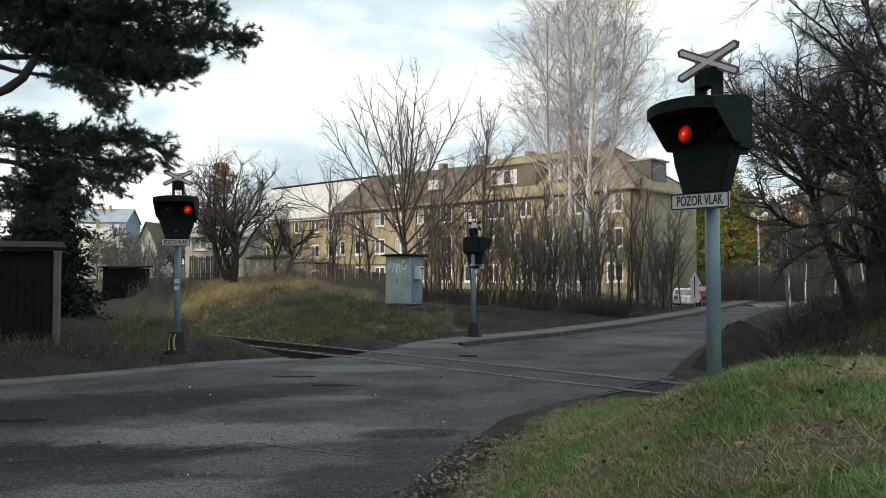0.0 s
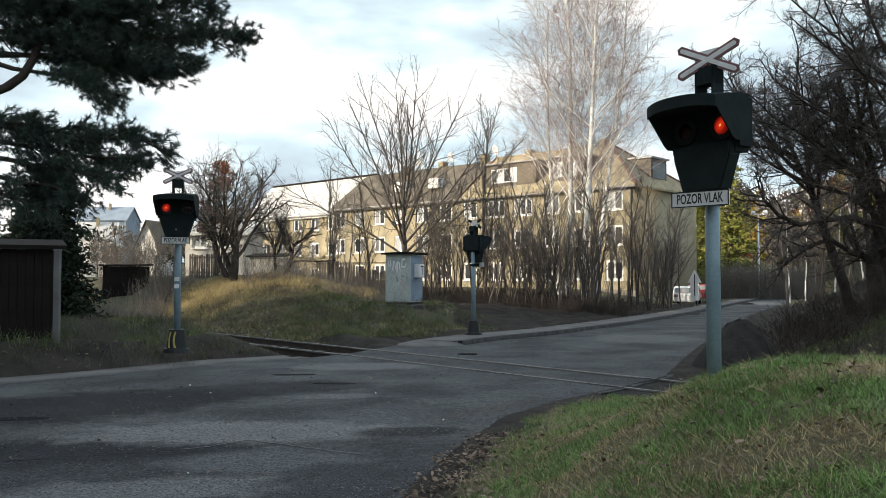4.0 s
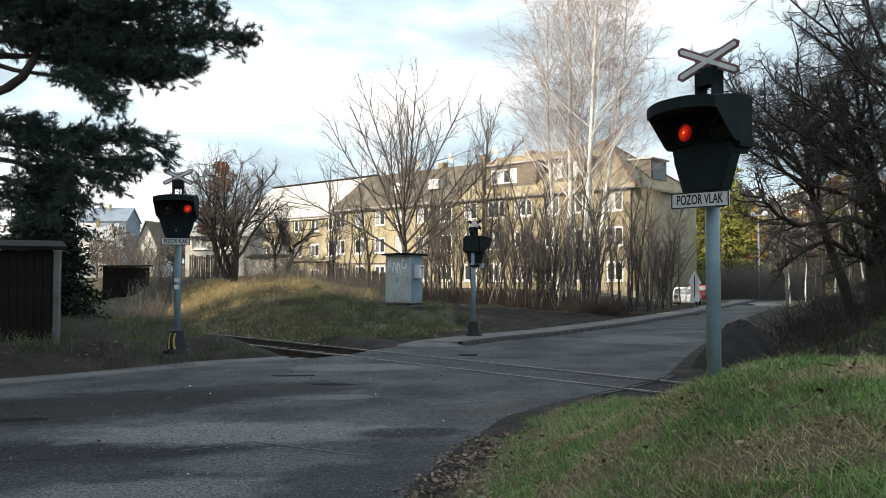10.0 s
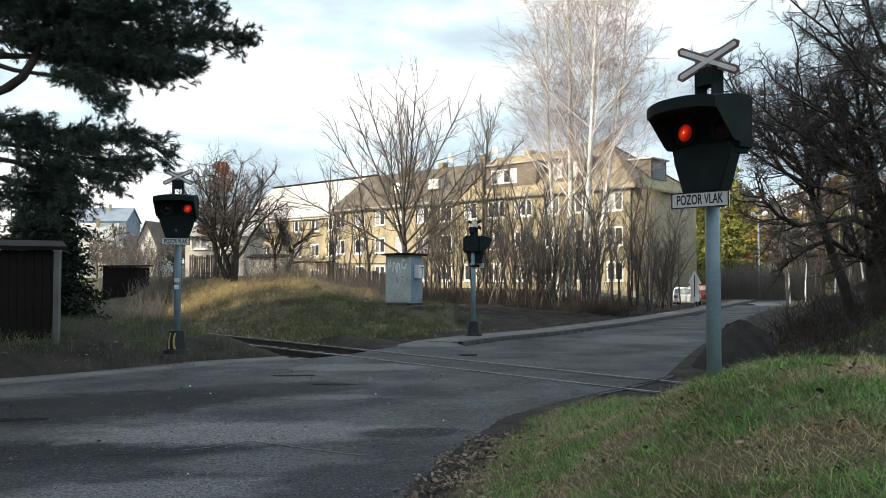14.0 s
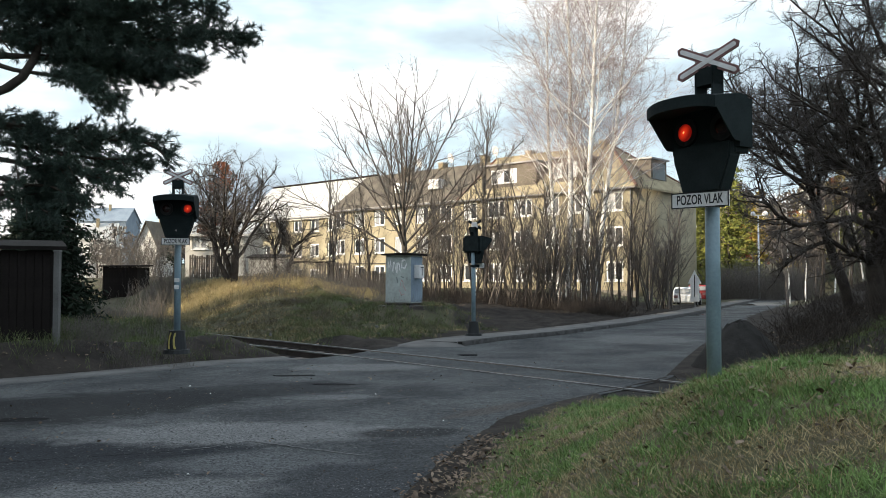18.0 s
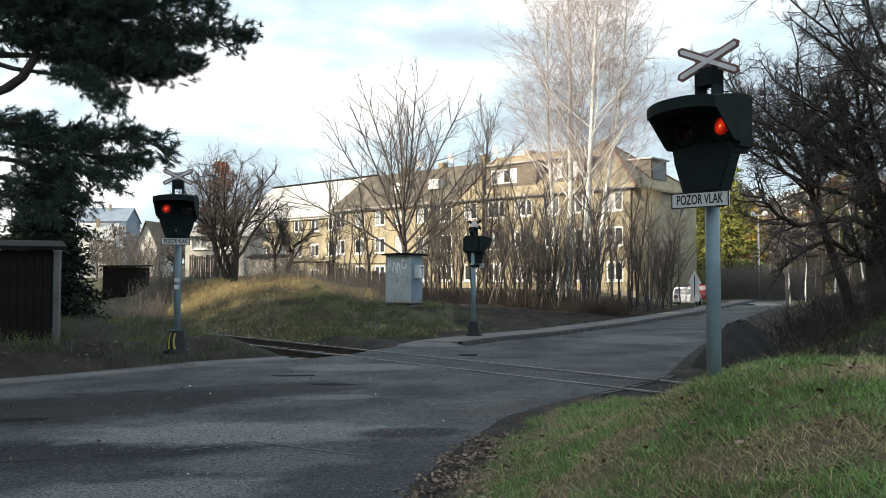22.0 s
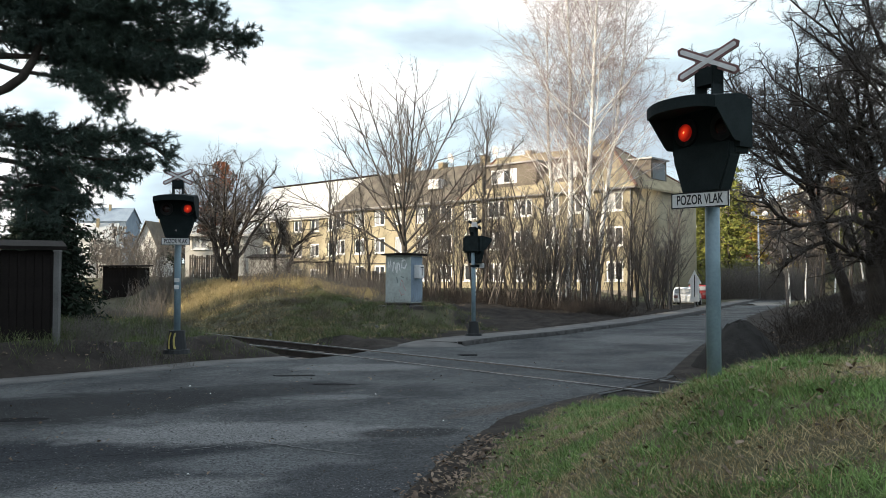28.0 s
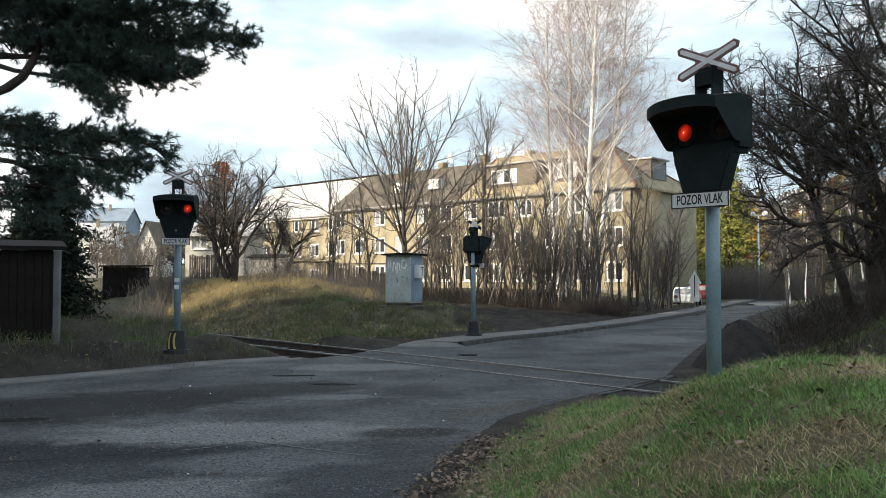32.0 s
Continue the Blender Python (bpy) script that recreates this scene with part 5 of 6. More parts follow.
bare_tree("bare_tree", (9.7, 19.0, zb), "dark gnarled tree with arching limbs on the brush bank", "dark bank trees", 19, CROOKED, (M_BARK, M_BARK, M_TWIGD), [], 3, ways=(
    (0, [(0.1, 0, 0, 0.22), (0.0, 0, 0.7, 0.19), (-0.05, 0, 1.3, 0.16), (0.12, 0.1, 1.9, 0.13), (0.35, 0.1, 2.6, 0.1)]),
    (1, [(-0.05, 0, 1.3, 0.08), (-0.6, -0.1, 1.45, 0.065), (-1.1, -0.2, 1.75, 0.055), (-1.6, -0.3, 1.6, 0.045), (-2.0, -0.3, 1.3, 0.03), (-2.3, -0.3, 1.1, 0.015)]),
    (1, [(0.1, 0.1, 2.0, 0.085), (-0.6, -0.2, 2.25, 0.075), (-1.3, -0.4, 2.15, 0.065), (-1.9, -0.5, 2.05, 0.055), (-2.4, -0.6, 2.25, 0.045), (-2.75, -0.6, 2.65, 0.03), (-2.9, -0.6, 3.2, 0.015)]),
    (1, [(0.35, 0.1, 2.6, 0.075), (-0.1, 0.3, 3.2, 0.06), (-0.8, 0.5, 3.7, 0.05), (-1.5, 0.5, 4.3, 0.04), (-2.1, 0.4, 4.6, 0.028), (-2.6, 0.4, 5.1, 0.015)]),
    (1, [(0.2, 0.1, 2.2, 0.06), (-0.4, 0.4, 2.8, 0.05), (-1.2, 0.7, 3.1, 0.042), (-1.9, 0.8, 3.5, 0.034), (-2.5, 0.8, 3.9, 0.025), (-2.9, 0.7, 4.4, 0.014)]),
    (1, [(0.35, 0.1, 2.6, 0.075), (0.2, -0.3, 3.4, 0.06), (-0.3, -0.6, 4.3, 0.05), (-0.5, -0.7, 5.2, 0.035), (-0.9, -0.8, 6.2, 0.015)]),
    (1, [(0.3, 0.1, 2.4, 0.075), (0.9, 0.0, 3.2, 0.06), (1.2, 0.2, 4.2, 0.045), (1.1, 0.3, 5.4, 0.02)])))
for x, Y, hh, rad, sd, ln in ((10.9, 20.5, 4.8, 0.17, 6, -0.25), (11.1, 18.2, 4.8, 0.16, 11, -0.35), (10.6, 22.0, 5.2, 0.16, 29, -0.2), (12.4, 20.0, 5.6, 0.16, 37, -0.3), (17.4, 34, 5.6, 0.13, 11, -0.2)):
    bare_tree("bare_tree", (x, Y, h(x, Y) - 0.05), "dark bare tree with dense crooked twigs on the brush bank", "dark bank trees", sd, DARKTREE if Y < 30 else DARKTREE[:4], (M_BARK, M_BARK, M_TWIGD),
              [((0, 0, 0), (ln, 0, 1), hh, rad)], 3)
for q, (px, Y, hh) in enumerate(((1397, 66, 7.5), (1477, 64, 8.5), (1425, 70, 7.0), (1528, 62, 8.0))):
    bare_tree("birch_tree", spot(px, Y), "thin young birch with white stem on the slope", "young birches", 80 + q, SAP, (M_BIRCH, M_TWIG, M_TWIG), [((0, 0, 0), (0.04 - 0.03 * q, 0, 1), hh, 0.065)], 2, single=False)
# shrubs of several stems before the flats
rs = random.Random(31)
protos = []
for sd in range(4):
    st_ = [((rs.gauss(0, 0.18), rs.gauss(0, 0.18), 0), (rs.gauss(0, 0.15), rs.gauss(0, 0.15), 1), rs.uniform(3.8, 6.4), rs.uniform(0.035, 0.065)) for _ in range(6)]
    protos.append(bare_tree("shrub", (0, 0, -60), "tall bare shrub of several leaning stems", "tall shrubs", 90 + sd, SHRUB, (M_GREYBARK, M_GREYBARK, (M_TWIG, M_TWIGD)[sd % 2]), st_, 2, "bush", single=False))
for q in range(15):
    px = (962, 1166, 985, 800, 945, 1180, 1150)[q] if q < 7 else rs.uniform(700, 1060)
    x, y, z = spot(px, rs.uniform(43, 50) + (7 if px > 1110 else 0))
    m, sc = pose(x, y, z, 0, 0, rs.uniform(0, 360)), rs.uniform(0.7, 1.1)
    c = protos[q] if q < 4 else copy_thing(protos[q % 4], m)
    c.matrix_world = m
    c.scale = (sc, sc, sc)
# thin saplings before the flats
rs = random.Random(77)
protos = []
for sd in range(4):
    wood = (M_TWIG, M_GREYBARK, M_TWIG, M_BARK)[sd]
    protos.append(bare_tree("sapling", (0, 0, -60), "thin bare sapling in the thicket before the flats", "saplings", 60 + sd, SLIM if sd % 2 else SAP, (wood, wood, (M_TWIG, M_TWIGD)[sd % 2]), [((0, 0, 0), (0.03, 0, 1), 7.2, (0.055, 0.085, 0.06, 0.07)[sd])], 2, single=False))
spots = []
for q in range(94):
    px = rs.uniform(745, 1115) if q < 60 else rs.uniform(1110, 1205) if q < 72 else rs.uniform(560, 700) if q < 82 else rs.uniform(1390, 1510)
    spots.append((px, rs.uniform(53, 60) if 1108 < px < 1206 else rs.uniform(44, 58), rs.uniform(0.5, 1.1)))
for q, (px, Y, s) in enumerate(spots):
    x, y, z = spot(px, Y)
    m = pose(x, y, z, 0, 0, rs.uniform(0, 360))
    p = protos[q % 4]
    if q < 4:
        p.matrix_world = m
        p.scale = (s, s, s)
    else:
        c = copy_thing(p, m)
        c.scale = (s, s, s)


# ---- brush: clumps of thin stems ----
def brush_runs(seed, n, hh, spread, lean=0.35, sub=5):
    r = random.Random(seed)
    segs = []
    for q in range(n):
        p = Vector((r.gauss(0, spread), r.gauss(0, spread), 0))
        d = Vector((r.gauss(0, lean), r.gauss(0, lean), 1)).normalized()
        L = hh * r.uniform(0.45, 1.1)
        rad = 0.006 + 0.004 * L * r.random()
        run = [(*p, rad)]
        for k in range(3):
            e = p + d * (L / 3)
            run.append((*e, rad * (0.75 - 0.22 * k)))
            for b in range(sub if k else 0):
                dd = (d + Vector((r.gauss(0, 0.5), r.gauss(0, 0.5), r.uniform(0, 0.4)))).normalized()
                bp = p.lerp(e, r.random())
                be = bp + dd * L * r.uniform(0.08, 0.22)
                segs.append([(*bp, rad * 0.5), (*be, rad * 0.25)])
            p = e
            d = (d + Vector((r.gauss(0, 0.14), r.gauss(0, 0.14), 0.12))).normalized()
        segs.append(run)
    return twigs_mesh(segs, 3)


def brush_clump(name, seed, n, hh, spread, material, lean=0.35, sub=5):
    e = thing(name, pose(0, 0, -60), "", "bush")
    tagged(mesh_np("brushwood", *brush_runs(seed, n, hh, spread, lean, sub), material, e), kind="stuff")
    return e


def strewn_brush(name, clumps, places, material, label, seed):
    """Many clumps that nobody could count, as one growth over a slope."""
    r = random.Random(seed)
    V, Fc, base = [], [], 0
    for q, (x, y, s) in enumerate(places):
        v, f = clumps[q % len(clumps)]
        a = r.uniform(0, 6.283)
        ca, sa = math.cos(a) * s, math.sin(a) * s
        V.append(np.stack([v[:, 0] * ca - v[:, 1] * sa + x, v[:, 0] * sa + v[:, 1] * ca + y, v[:, 2] * s + h(x, y) - 0.05], 1))
        Fc.append(np.asarray(f) + base)
        base += len(v)
    tagged(mesh_np(name, np.concatenate(V), np.concatenate(Fc), material), label, "bush", kind="stuff")


def scatter_clumps(protos, places, label, group, seed):
    r = random.Random(seed)
    for q, (x, y, s) in enumerate(places):
        p = protos[q % len(protos)]
        m = pose(x, y, h(x, y) - 0.05, 0, 0, r.uniform(0, 360))
        c = p
        if q < len(protos):
            p.matrix_world = m
        else:
            c = copy_thing(p, m)
        c.scale = (s, s, s)
        tagged(c, label, "bush", group)


rb = random.Random(5)
thicket = [brush_clump("bush", 100 + q, 13, 4.6, 0.5, M_TWIGD if q % 2 else M_TWIG, 0.42, 9) for q in range(4)]
scatter_clumps(thicket, [(at_px(px, Y), Y, rb.uniform(0.45, 1.0)) for px, Y in [(rb.uniform(755, 1095), rb.uniform(43, 53)) for _ in range(10)]]
               + [(at_px(px, Y), Y, rb.uniform(0.35, 0.6)) for px, Y in [(rb.uniform(440, 690), rb.uniform(41, 47)) for _ in range(26)]],
               "dense bare brush of thin upright stems", "thicket before the flats", 1)
low = [brush_runs(120 + q, 60, 0.62, 0.5, 1.3, 2) for q in range(4)]
pl_ = []
while len(pl_) < 200:
    x, y = (rb.uniform(5, 24), rb.uniform(14, 40)) if len(pl_) > 90 else (rb.uniform(6.5, 14), rb.uniform(14, 24))
    if off_line(np.array([x]), np.array([y]), RIGHT_EDGE)[0] > 2.0 and math.hypot(x - 6.3, y - 17.4) > 1.5:
        pl_.append((x, y, rb.uniform(0.6, 1.3)))
strewn_brush("bank_brush", low, pl_, M_BRUSHD, "dry brown brush covering the bank", 2)
low2 = [brush_clump("bush", 180 + q, 44, 1.1, 0.5, M_TWIG, 0.5, 2) for q in range(2)]
scatter_clumps(low2, [(at_px(px, Y), Y, rb.uniform(0.5, 1.1)) for px, Y in [(rb.uniform(440, 690), rb.uniform(38, 46)) for _ in range(40)]], "low brown brush along the top of the mound", "mound brush", 5)
base_brush = [brush_runs(210 + q, 46, 1.0, 0.55, 0.7, 3) for q in range(4)]
strewn_brush("undergrowth", base_brush, [(at_px(px, Y), Y, rb.uniform(0.5, 1.2)) for px, Y in [(rb.uniform(690, 1105), rb.uniform(42.5, 49)) for _ in range(140)]], M_BRUSHD, "dark tangled undergrowth at the foot of the thicket", 12)
low3 = [brush_clump("weeds", 190 + q, 34, 0.5, 0.35, M_STRAW, 0.6, 1) for q in range(2)]
pl3 = [(rb.uniform(-12, 0), rb.uniform(24, 38), rb.uniform(0.5, 1.1)) for _ in range(200)]
pl3 = [q for q in pl3 if (q[0] - TRACK_AT[0]) * 0.751 + (q[1] - TRACK_AT[1]) * 0.66 > 2.2 and -off_line(np.array([q[0]]), np.array([q[1]]), LEFT_EDGE)[0] > 2.4][:60]
scatter_clumps(low3, pl3, "withered brown weeds on the mound", "mound weeds", 6)
tall = [brush_clump("bush", 140 + q, 34, 4.2, 0.7, M_TWIG, 0.35, 5) for q in range(3)]
scatter_clumps(tall, [(at_px(px, Y), Y, rb.uniform(0.4, 0.7)) for px, Y in [(rb.uniform(1420, 1620), rb.uniform(30, 46)) for _ in range(6)]]
               + [(at_px(px, Y), Y, rb.uniform(0.6, 0.95)) for px, Y in [(rb.uniform(1250, 1430), rb.uniform(78, 90)) for _ in range(70)]]
               + [(at_px(px, Y), Y, rb.uniform(0.5, 0.85)) for px, Y in [(rb.uniform(120, 300), rb.uniform(50, 62)) for _ in range(18)]],
               "dark tangled leafless bush of thin stems", "leafless bushes", 3)
side = [brush_runs(170 + q, 60, 1.0, 0.5, 0.5, 3) for q in range(3)]
strewn_brush("slope_brush", side, [(at_px(px, Y), Y, rb.uniform(0.35, 0.8)) for px, Y in [(rb.uniform(150, 300), rb.uniform(26, 40)) for _ in range(46)]]
               + [(at_px(px, Y), Y, rb.uniform(0.9, 1.7)) for px, Y in [(rb.uniform(250, 312), rb.uniform(40, 46)) for _ in range(9)]]
               + [(at_px(px, Y), Y, rb.uniform(0.2, 0.45)) for px, Y in [(rb.uniform(110, 330), rb.uniform(17.8, 25)) for _ in range(60)]],
               M_TWIG, "tangled brown brush on the slope behind the signal", 7)
weeds = [brush_clump("weeds", 160 + q, 40, 0.9, 0.5, M_DRYGRASS, 0.4, 1) for q in range(3)]
scatter_clumps(weeds, [(at_px(px, Y), Y, rb.uniform(0.25, 0.6)) for px, Y in [(rb.uniform(285, 470), rb.uniform(36, 43)) for _ in range(60)]]
               + [(rb.uniform(-13, -8), rb.uniform(22, 34), rb.uniform(0.3, 0.5)) for _ in range(14)],
               "dry straw-coloured weeds", "weeds", 4)


# ---- leafy and needled trees ----
def clump_cloud(rng, centre, radii, n, size):
    """Small leaf quads strewn through an ellipsoid."""
    c = rng.normal(size=(n, 3))
    c /= np.linalg.norm(c, axis=1, keepdims=True)
    c = c * rng.uniform(0.35, 1.0, (n, 1)) ** 0.6 * np.array(radii) + np.array(centre)
    a = rng.normal(size=(n, 3))
    a /= np.linalg.norm(a, axis=1, keepdims=True)
    b = np.cross(a, rng.normal(size=(n, 3)))
    b /= np.linalg.norm(b, axis=1, keepdims=True)
    s = size * rng.uniform(0.5, 1.3, (n, 1))
    v = np.stack([c - a * s, c + b * s * 0.5, c + a * s, c - b * s * 0.5], 1).reshape(-1, 3)
    return v, np.arange(len(v)).reshape(-1, 4)


def conifer(name, at, hh, width, material, label, seed, rows=26, leaf=1.0):
    rng = np.random.default_rng(seed)
    e = thing(name, pose(*at), label, "tree", "conifers")
    part("trunk", tube((0, 0, 0), (0, 0, hh * 0.95), 0.18, 0.03, 8), M_BARK, e)
    segs, vs = [], []
    for q in range(rows):
        f = q / rows
        z = hh * (0.08 + 0.9 * f)
        reach = width * (1 - f) ** 0.8 + 0.2
        for k in range(9):
            a = rng.uniform(0, 6.283)
            L = reach * rng.uniform(0.6, 1.1)
            d = np.array([math.cos(a), math.sin(a), 0])
            segs.append([(0, 0, z, 0.03), (d[0] * L, d[1] * L, z - 0.25 * L, 0.008)])
            m = int((14 + 16 * L) / leaf ** 1.3)
            t = rng.uniform(0.15, 1.05, m)
            c = d[None] * (L * t)[:, None] + rng.normal(0, 0.14, (m, 3)) * (0.6 + L * 0.25)
            c[:, 2] += z - 0.25 * L * t - 0.1
            u = rng.normal(size=(m, 3)) + d
            u /= np.linalg.norm(u, axis=1, keepdims=True)
            w = np.cross(u, rng.normal(size=(m, 3)))
            w /= np.linalg.norm(w, axis=1, keepdims=True)
            s = rng.uniform(0.12, 0.3, (m, 1)) * leaf
            vs.append(np.stack([c - u * s, c + w * s * 0.35, c + u * s, c - w * s * 0.35], 1).reshape(-1, 3))
    v = np.concatenate(vs)
    tagged(mesh_np("branchwork", *twigs_mesh(segs, 3), M_BARK, e), kind="stuff")
    mesh_np("crown", v, np.arange(len(v)).reshape(-1, 4), material, e)
    return e


conifer("conifer_tree", spot(1290, 100), 19.5, 4.0, M_SPRUCE, "yellow-green sunlit conifer beyond the road", 1)
conifer("conifer_tree", spot(1240, 104), 12.0, 2.8, M_SPRUCE, "yellow-green conifer beyond the road", 2)
conifer("conifer_tree", spot(95, 24), 4.6, 1.25, M_SPRUCED, "dark conifer behind the shed", 3, 22, 0.4)
conifer("conifer_tree", spot(40, 34), 4.2, 1.6, M_SPRUCED, "dark low conifer behind the shed", 4, 18, 0.5)
# two conifers outside the view, added to block sun from the mound's left
conifer("conifer_tree", (-27.5, 38.4, h(-27.5, 38.4) - 0.1), 13.0, 3.4, M_SPRUCED, "unseen tall conifer added to shade the mound", 5)
conifer("conifer_tree", (-31, 41.5, h(-31, 41.5) - 0.1), 14.0, 3.4, M_SPRUCED, "unseen tall conifer added to shade the mound", 6)


def leafy_tree(at, hh, rad, material, label, seed, n=1500, size=0.14):
    e = bare_tree("leafy_tree", at, label, "leafy trees", seed, FAR, (M_BARK, M_TWIG, M_TWIG), [((0, 0, 0), (0, 0, 1), hh * 0.9, 0.1)], 2, single=False)
    rng = np.random.default_rng(seed)
    vs = []
    for q in range(14):
        c = (rng.normal(0, rad * 0.45), rng.normal(0, rad * 0.45), hh * rng.uniform(0.4, 0.95))
        vs.append(clump_cloud(rng, c, (rad * 0.45, rad * 0.45, rad * 0.35), n // 14, size)[0])
    v = np.concatenate(vs)
    mesh_np("crown", v, np.arange(len(v)).reshape(-1, 4), material, e)
    return e


leafy_tree(spot(384, 52), 7.6, 1.25, M_LEAFR, "small tree with russet leaves behind the signal", 21, 3200, 0.09)
rl = random.Random(12)
for q in range(84):
    px, Y = rl.uniform(1275, 1640), rl.uniform(95, 160)
    leafy_tree(spot(px, Y), rl.uniform(8, 14) * (1.25 if q % 3 == 0 else 1), rl.uniform(1.6, 2.8), rl.choice((M_LEAFR, M_LEAFY, M_SPRUCE, M_LEAFY, M_TWIG, M_TWIGR, M_TWIG)), "autumn tree on the wooded slope", 200 + q, 800, 0.28)
for q in range(40):
    px, Y = rl.choice((rl.uniform(-40, 215), rl.uniform(285, 420))), rl.uniform(80, 240)
    leafy_tree(spot(px, Y), rl.uniform(5, 9), rl.uniform(1.4, 2.4), rl.choice((M_TWIG, M_SPRUCED, M_TWIG, M_TWIGD)), "winter tree among the distant houses", 300 + q, 500, 0.25)


# ---- the pine ----
PINE_AT = Vector((-7.6, 12.2, 0.5))
pine = thing("pine_tree", pose(*PINE_AT), "dark long-needled pine reaching over the road", "tree")
part("trunk", tube((0, 0, -0.3), (0.15, 0, 9), 0.2, 0.1, 12), M_BARK, pine)
crook = [(-7.5, 12.1, 4.05, 0.08), (-6.35, 11.6, 4.38, 0.072), (-6.02, 11.6, 4.5, 0.066), (-5.8, 11.6, 4.66, 0.06), (-5.66, 11.6, 4.89, 0.055), (-5.55, 11.6, 5.17, 0.05), (-5.47, 11.6, 5.5, 0.05), (-5.35, 11.5, 6.1, 0.05)]
crook = [(x - PINE_AT.x, y - PINE_AT.y, z - PINE_AT.z, r) for x, y, z, r in crook]
mesh_np("crooked_limb", *twigs_mesh([crook], 8), M_BARK, pine, "thick bare crooked limb").data.shade_smooth()
BOUGHS = []


def bough(base, tip, sag, seed, n_side=26, tufts=14, f0=0.4):
    """A limb from base to tip with side shoots that carry needle tufts; hinged at its base."""
    rng = np.random.default_rng(seed)
    base, tip = np.array(base, float), np.array(tip, float)
    L = np.linalg.norm(tip - base)
    N = 12
    t = np.linspace(0, 1, N + 1)
    line = (tip - base)[None] * t[:, None]
    line[:, 2] -= sag * 4 * t * (1 - t)
    line += rng.normal(0, 0.035, line.shape) * t[:, None]
    segs = [[(*line[k], 0.055 * (1 - 0.8 * t[k])) for k in range(N + 1)]]
    ax = (tip - base) / L
    tuft_at, tuft_dir = [], []
    for q in range(n_side):
        f = f0 + (1 - f0) * (q + rng.random()) / n_side
        p = np.array([np.interp(f, t, line[:, c]) for c in range(3)])
        sd = rng.normal(size=3)
        sd -= ax * sd.dot(ax)
        sd /= np.linalg.norm(sd)
        d = ax * 0.75 + sd * np.array([0.9, 0.9, 0.36])
        d /= np.linalg.norm(d)
        Ls = (0.95 - 0.5 * f) * rng.uniform(0.5, 1.0)
        e = p + d * Ls + np.array([0, 0, -0.06 * Ls])
        segs.append([(*p, 0.014), (*e, 0.005)])
        for k in range(tufts):
            g = 0.15 + 0.85 * (k + rng.random()) / tufts
            tuft_at.append(p + (e - p) * g + rng.normal(0, 0.07, 3))
            dd = d + rng.normal(0, 0.55, 3)
            tuft_dir.append(dd / np.linalg.norm(dd))
    A, D = np.array(tuft_at), np.array(tuft_dir)
    K = 50
    dirs = D[:, None] * 0.75 + rng.normal(0, 0.55, (len(A), K, 3))
    dirs /= np.linalg.norm(dirs, axis=2, keepdims=True)
    ln = rng.uniform(0.06, 0.115, (len(A), K, 1))
    wv = np.cross(dirs, rng.normal(size=dirs.shape))
    wv /= np.linalg.norm(wv, axis=2, keepdims=True)
    st = A[:, None] + D[:, None] * rng.uniform(-0.06, 0.06, (len(A), K, 1))
    v = np.stack([st - wv * 0.0042, st + wv * 0.0042, st + dirs * ln], 2).reshape(-1, 3)
    b = mesh_np("bough", *twigs_mesh(segs, 5), M_BARK, pine, "dark drooping bough")
    b.location = tuple(base - np.array(PINE_AT))
    mesh_np("needles", v, np.arange(len(v)).reshape(-1, 3), M_NEEDLE, b, "long dark green needles")
    BOUGHS.append(b)


for q, (bz, tx, ty, tz, sag, ns, f0) in enumerate((
        # the upper mass
        (5.3, -2.62, 11.2, 5.03, -0.05, 30, 0.42), (5.7, -3.0, 11.1, 5.5, 0.0, 28, 0.35), (5.05, -3.3, 11.2, 4.68, -0.1, 26, 0.5), (5.5, -3.9, 11.5, 5.15, 0.0, 28, 0.35),
        (5.9, -4.5, 11.3, 5.5, 0.0, 28, 0.3), (5.6, -4.8, 11.5, 5.0, -0.05, 24, 0.4), (5.15, -3.8, 11.6, 4.66, -0.1, 26, 0.52), (5.1, -4.4, 11.2, 4.3, -0.12, 18, 0.68),
        (6.1, -3.2, 10.6, 5.9, 0.0, 28, 0.3), (5.8, -3.5, 12.4, 5.65, 0.0, 26, 0.35), (6.3, -5.0, 11.6, 5.6, 0.0, 24, 0.25),
        # the lower mass
        (4.2, -3.8, 11.3, 3.62, -0.04, 26, 0.34), (4.0, -4.0, 11.3, 3.42, 0.0, 22, 0.36), (3.8, -4.3, 11.3, 3.2, 0.0, 16, 0.42), (4.3, -4.8, 11.5, 3.75, -0.05, 16, 0.3),
        (3.6, -4.9, 11.5, 3.0, 0.0, 12, 0.5), (3.45, -5.4, 11.6, 2.8, 0.0, 12, 0.45))):
    bough((-7.55, 12.2, bz), (tx, ty, tz), sag, 500 + q, ns, f0=f0)


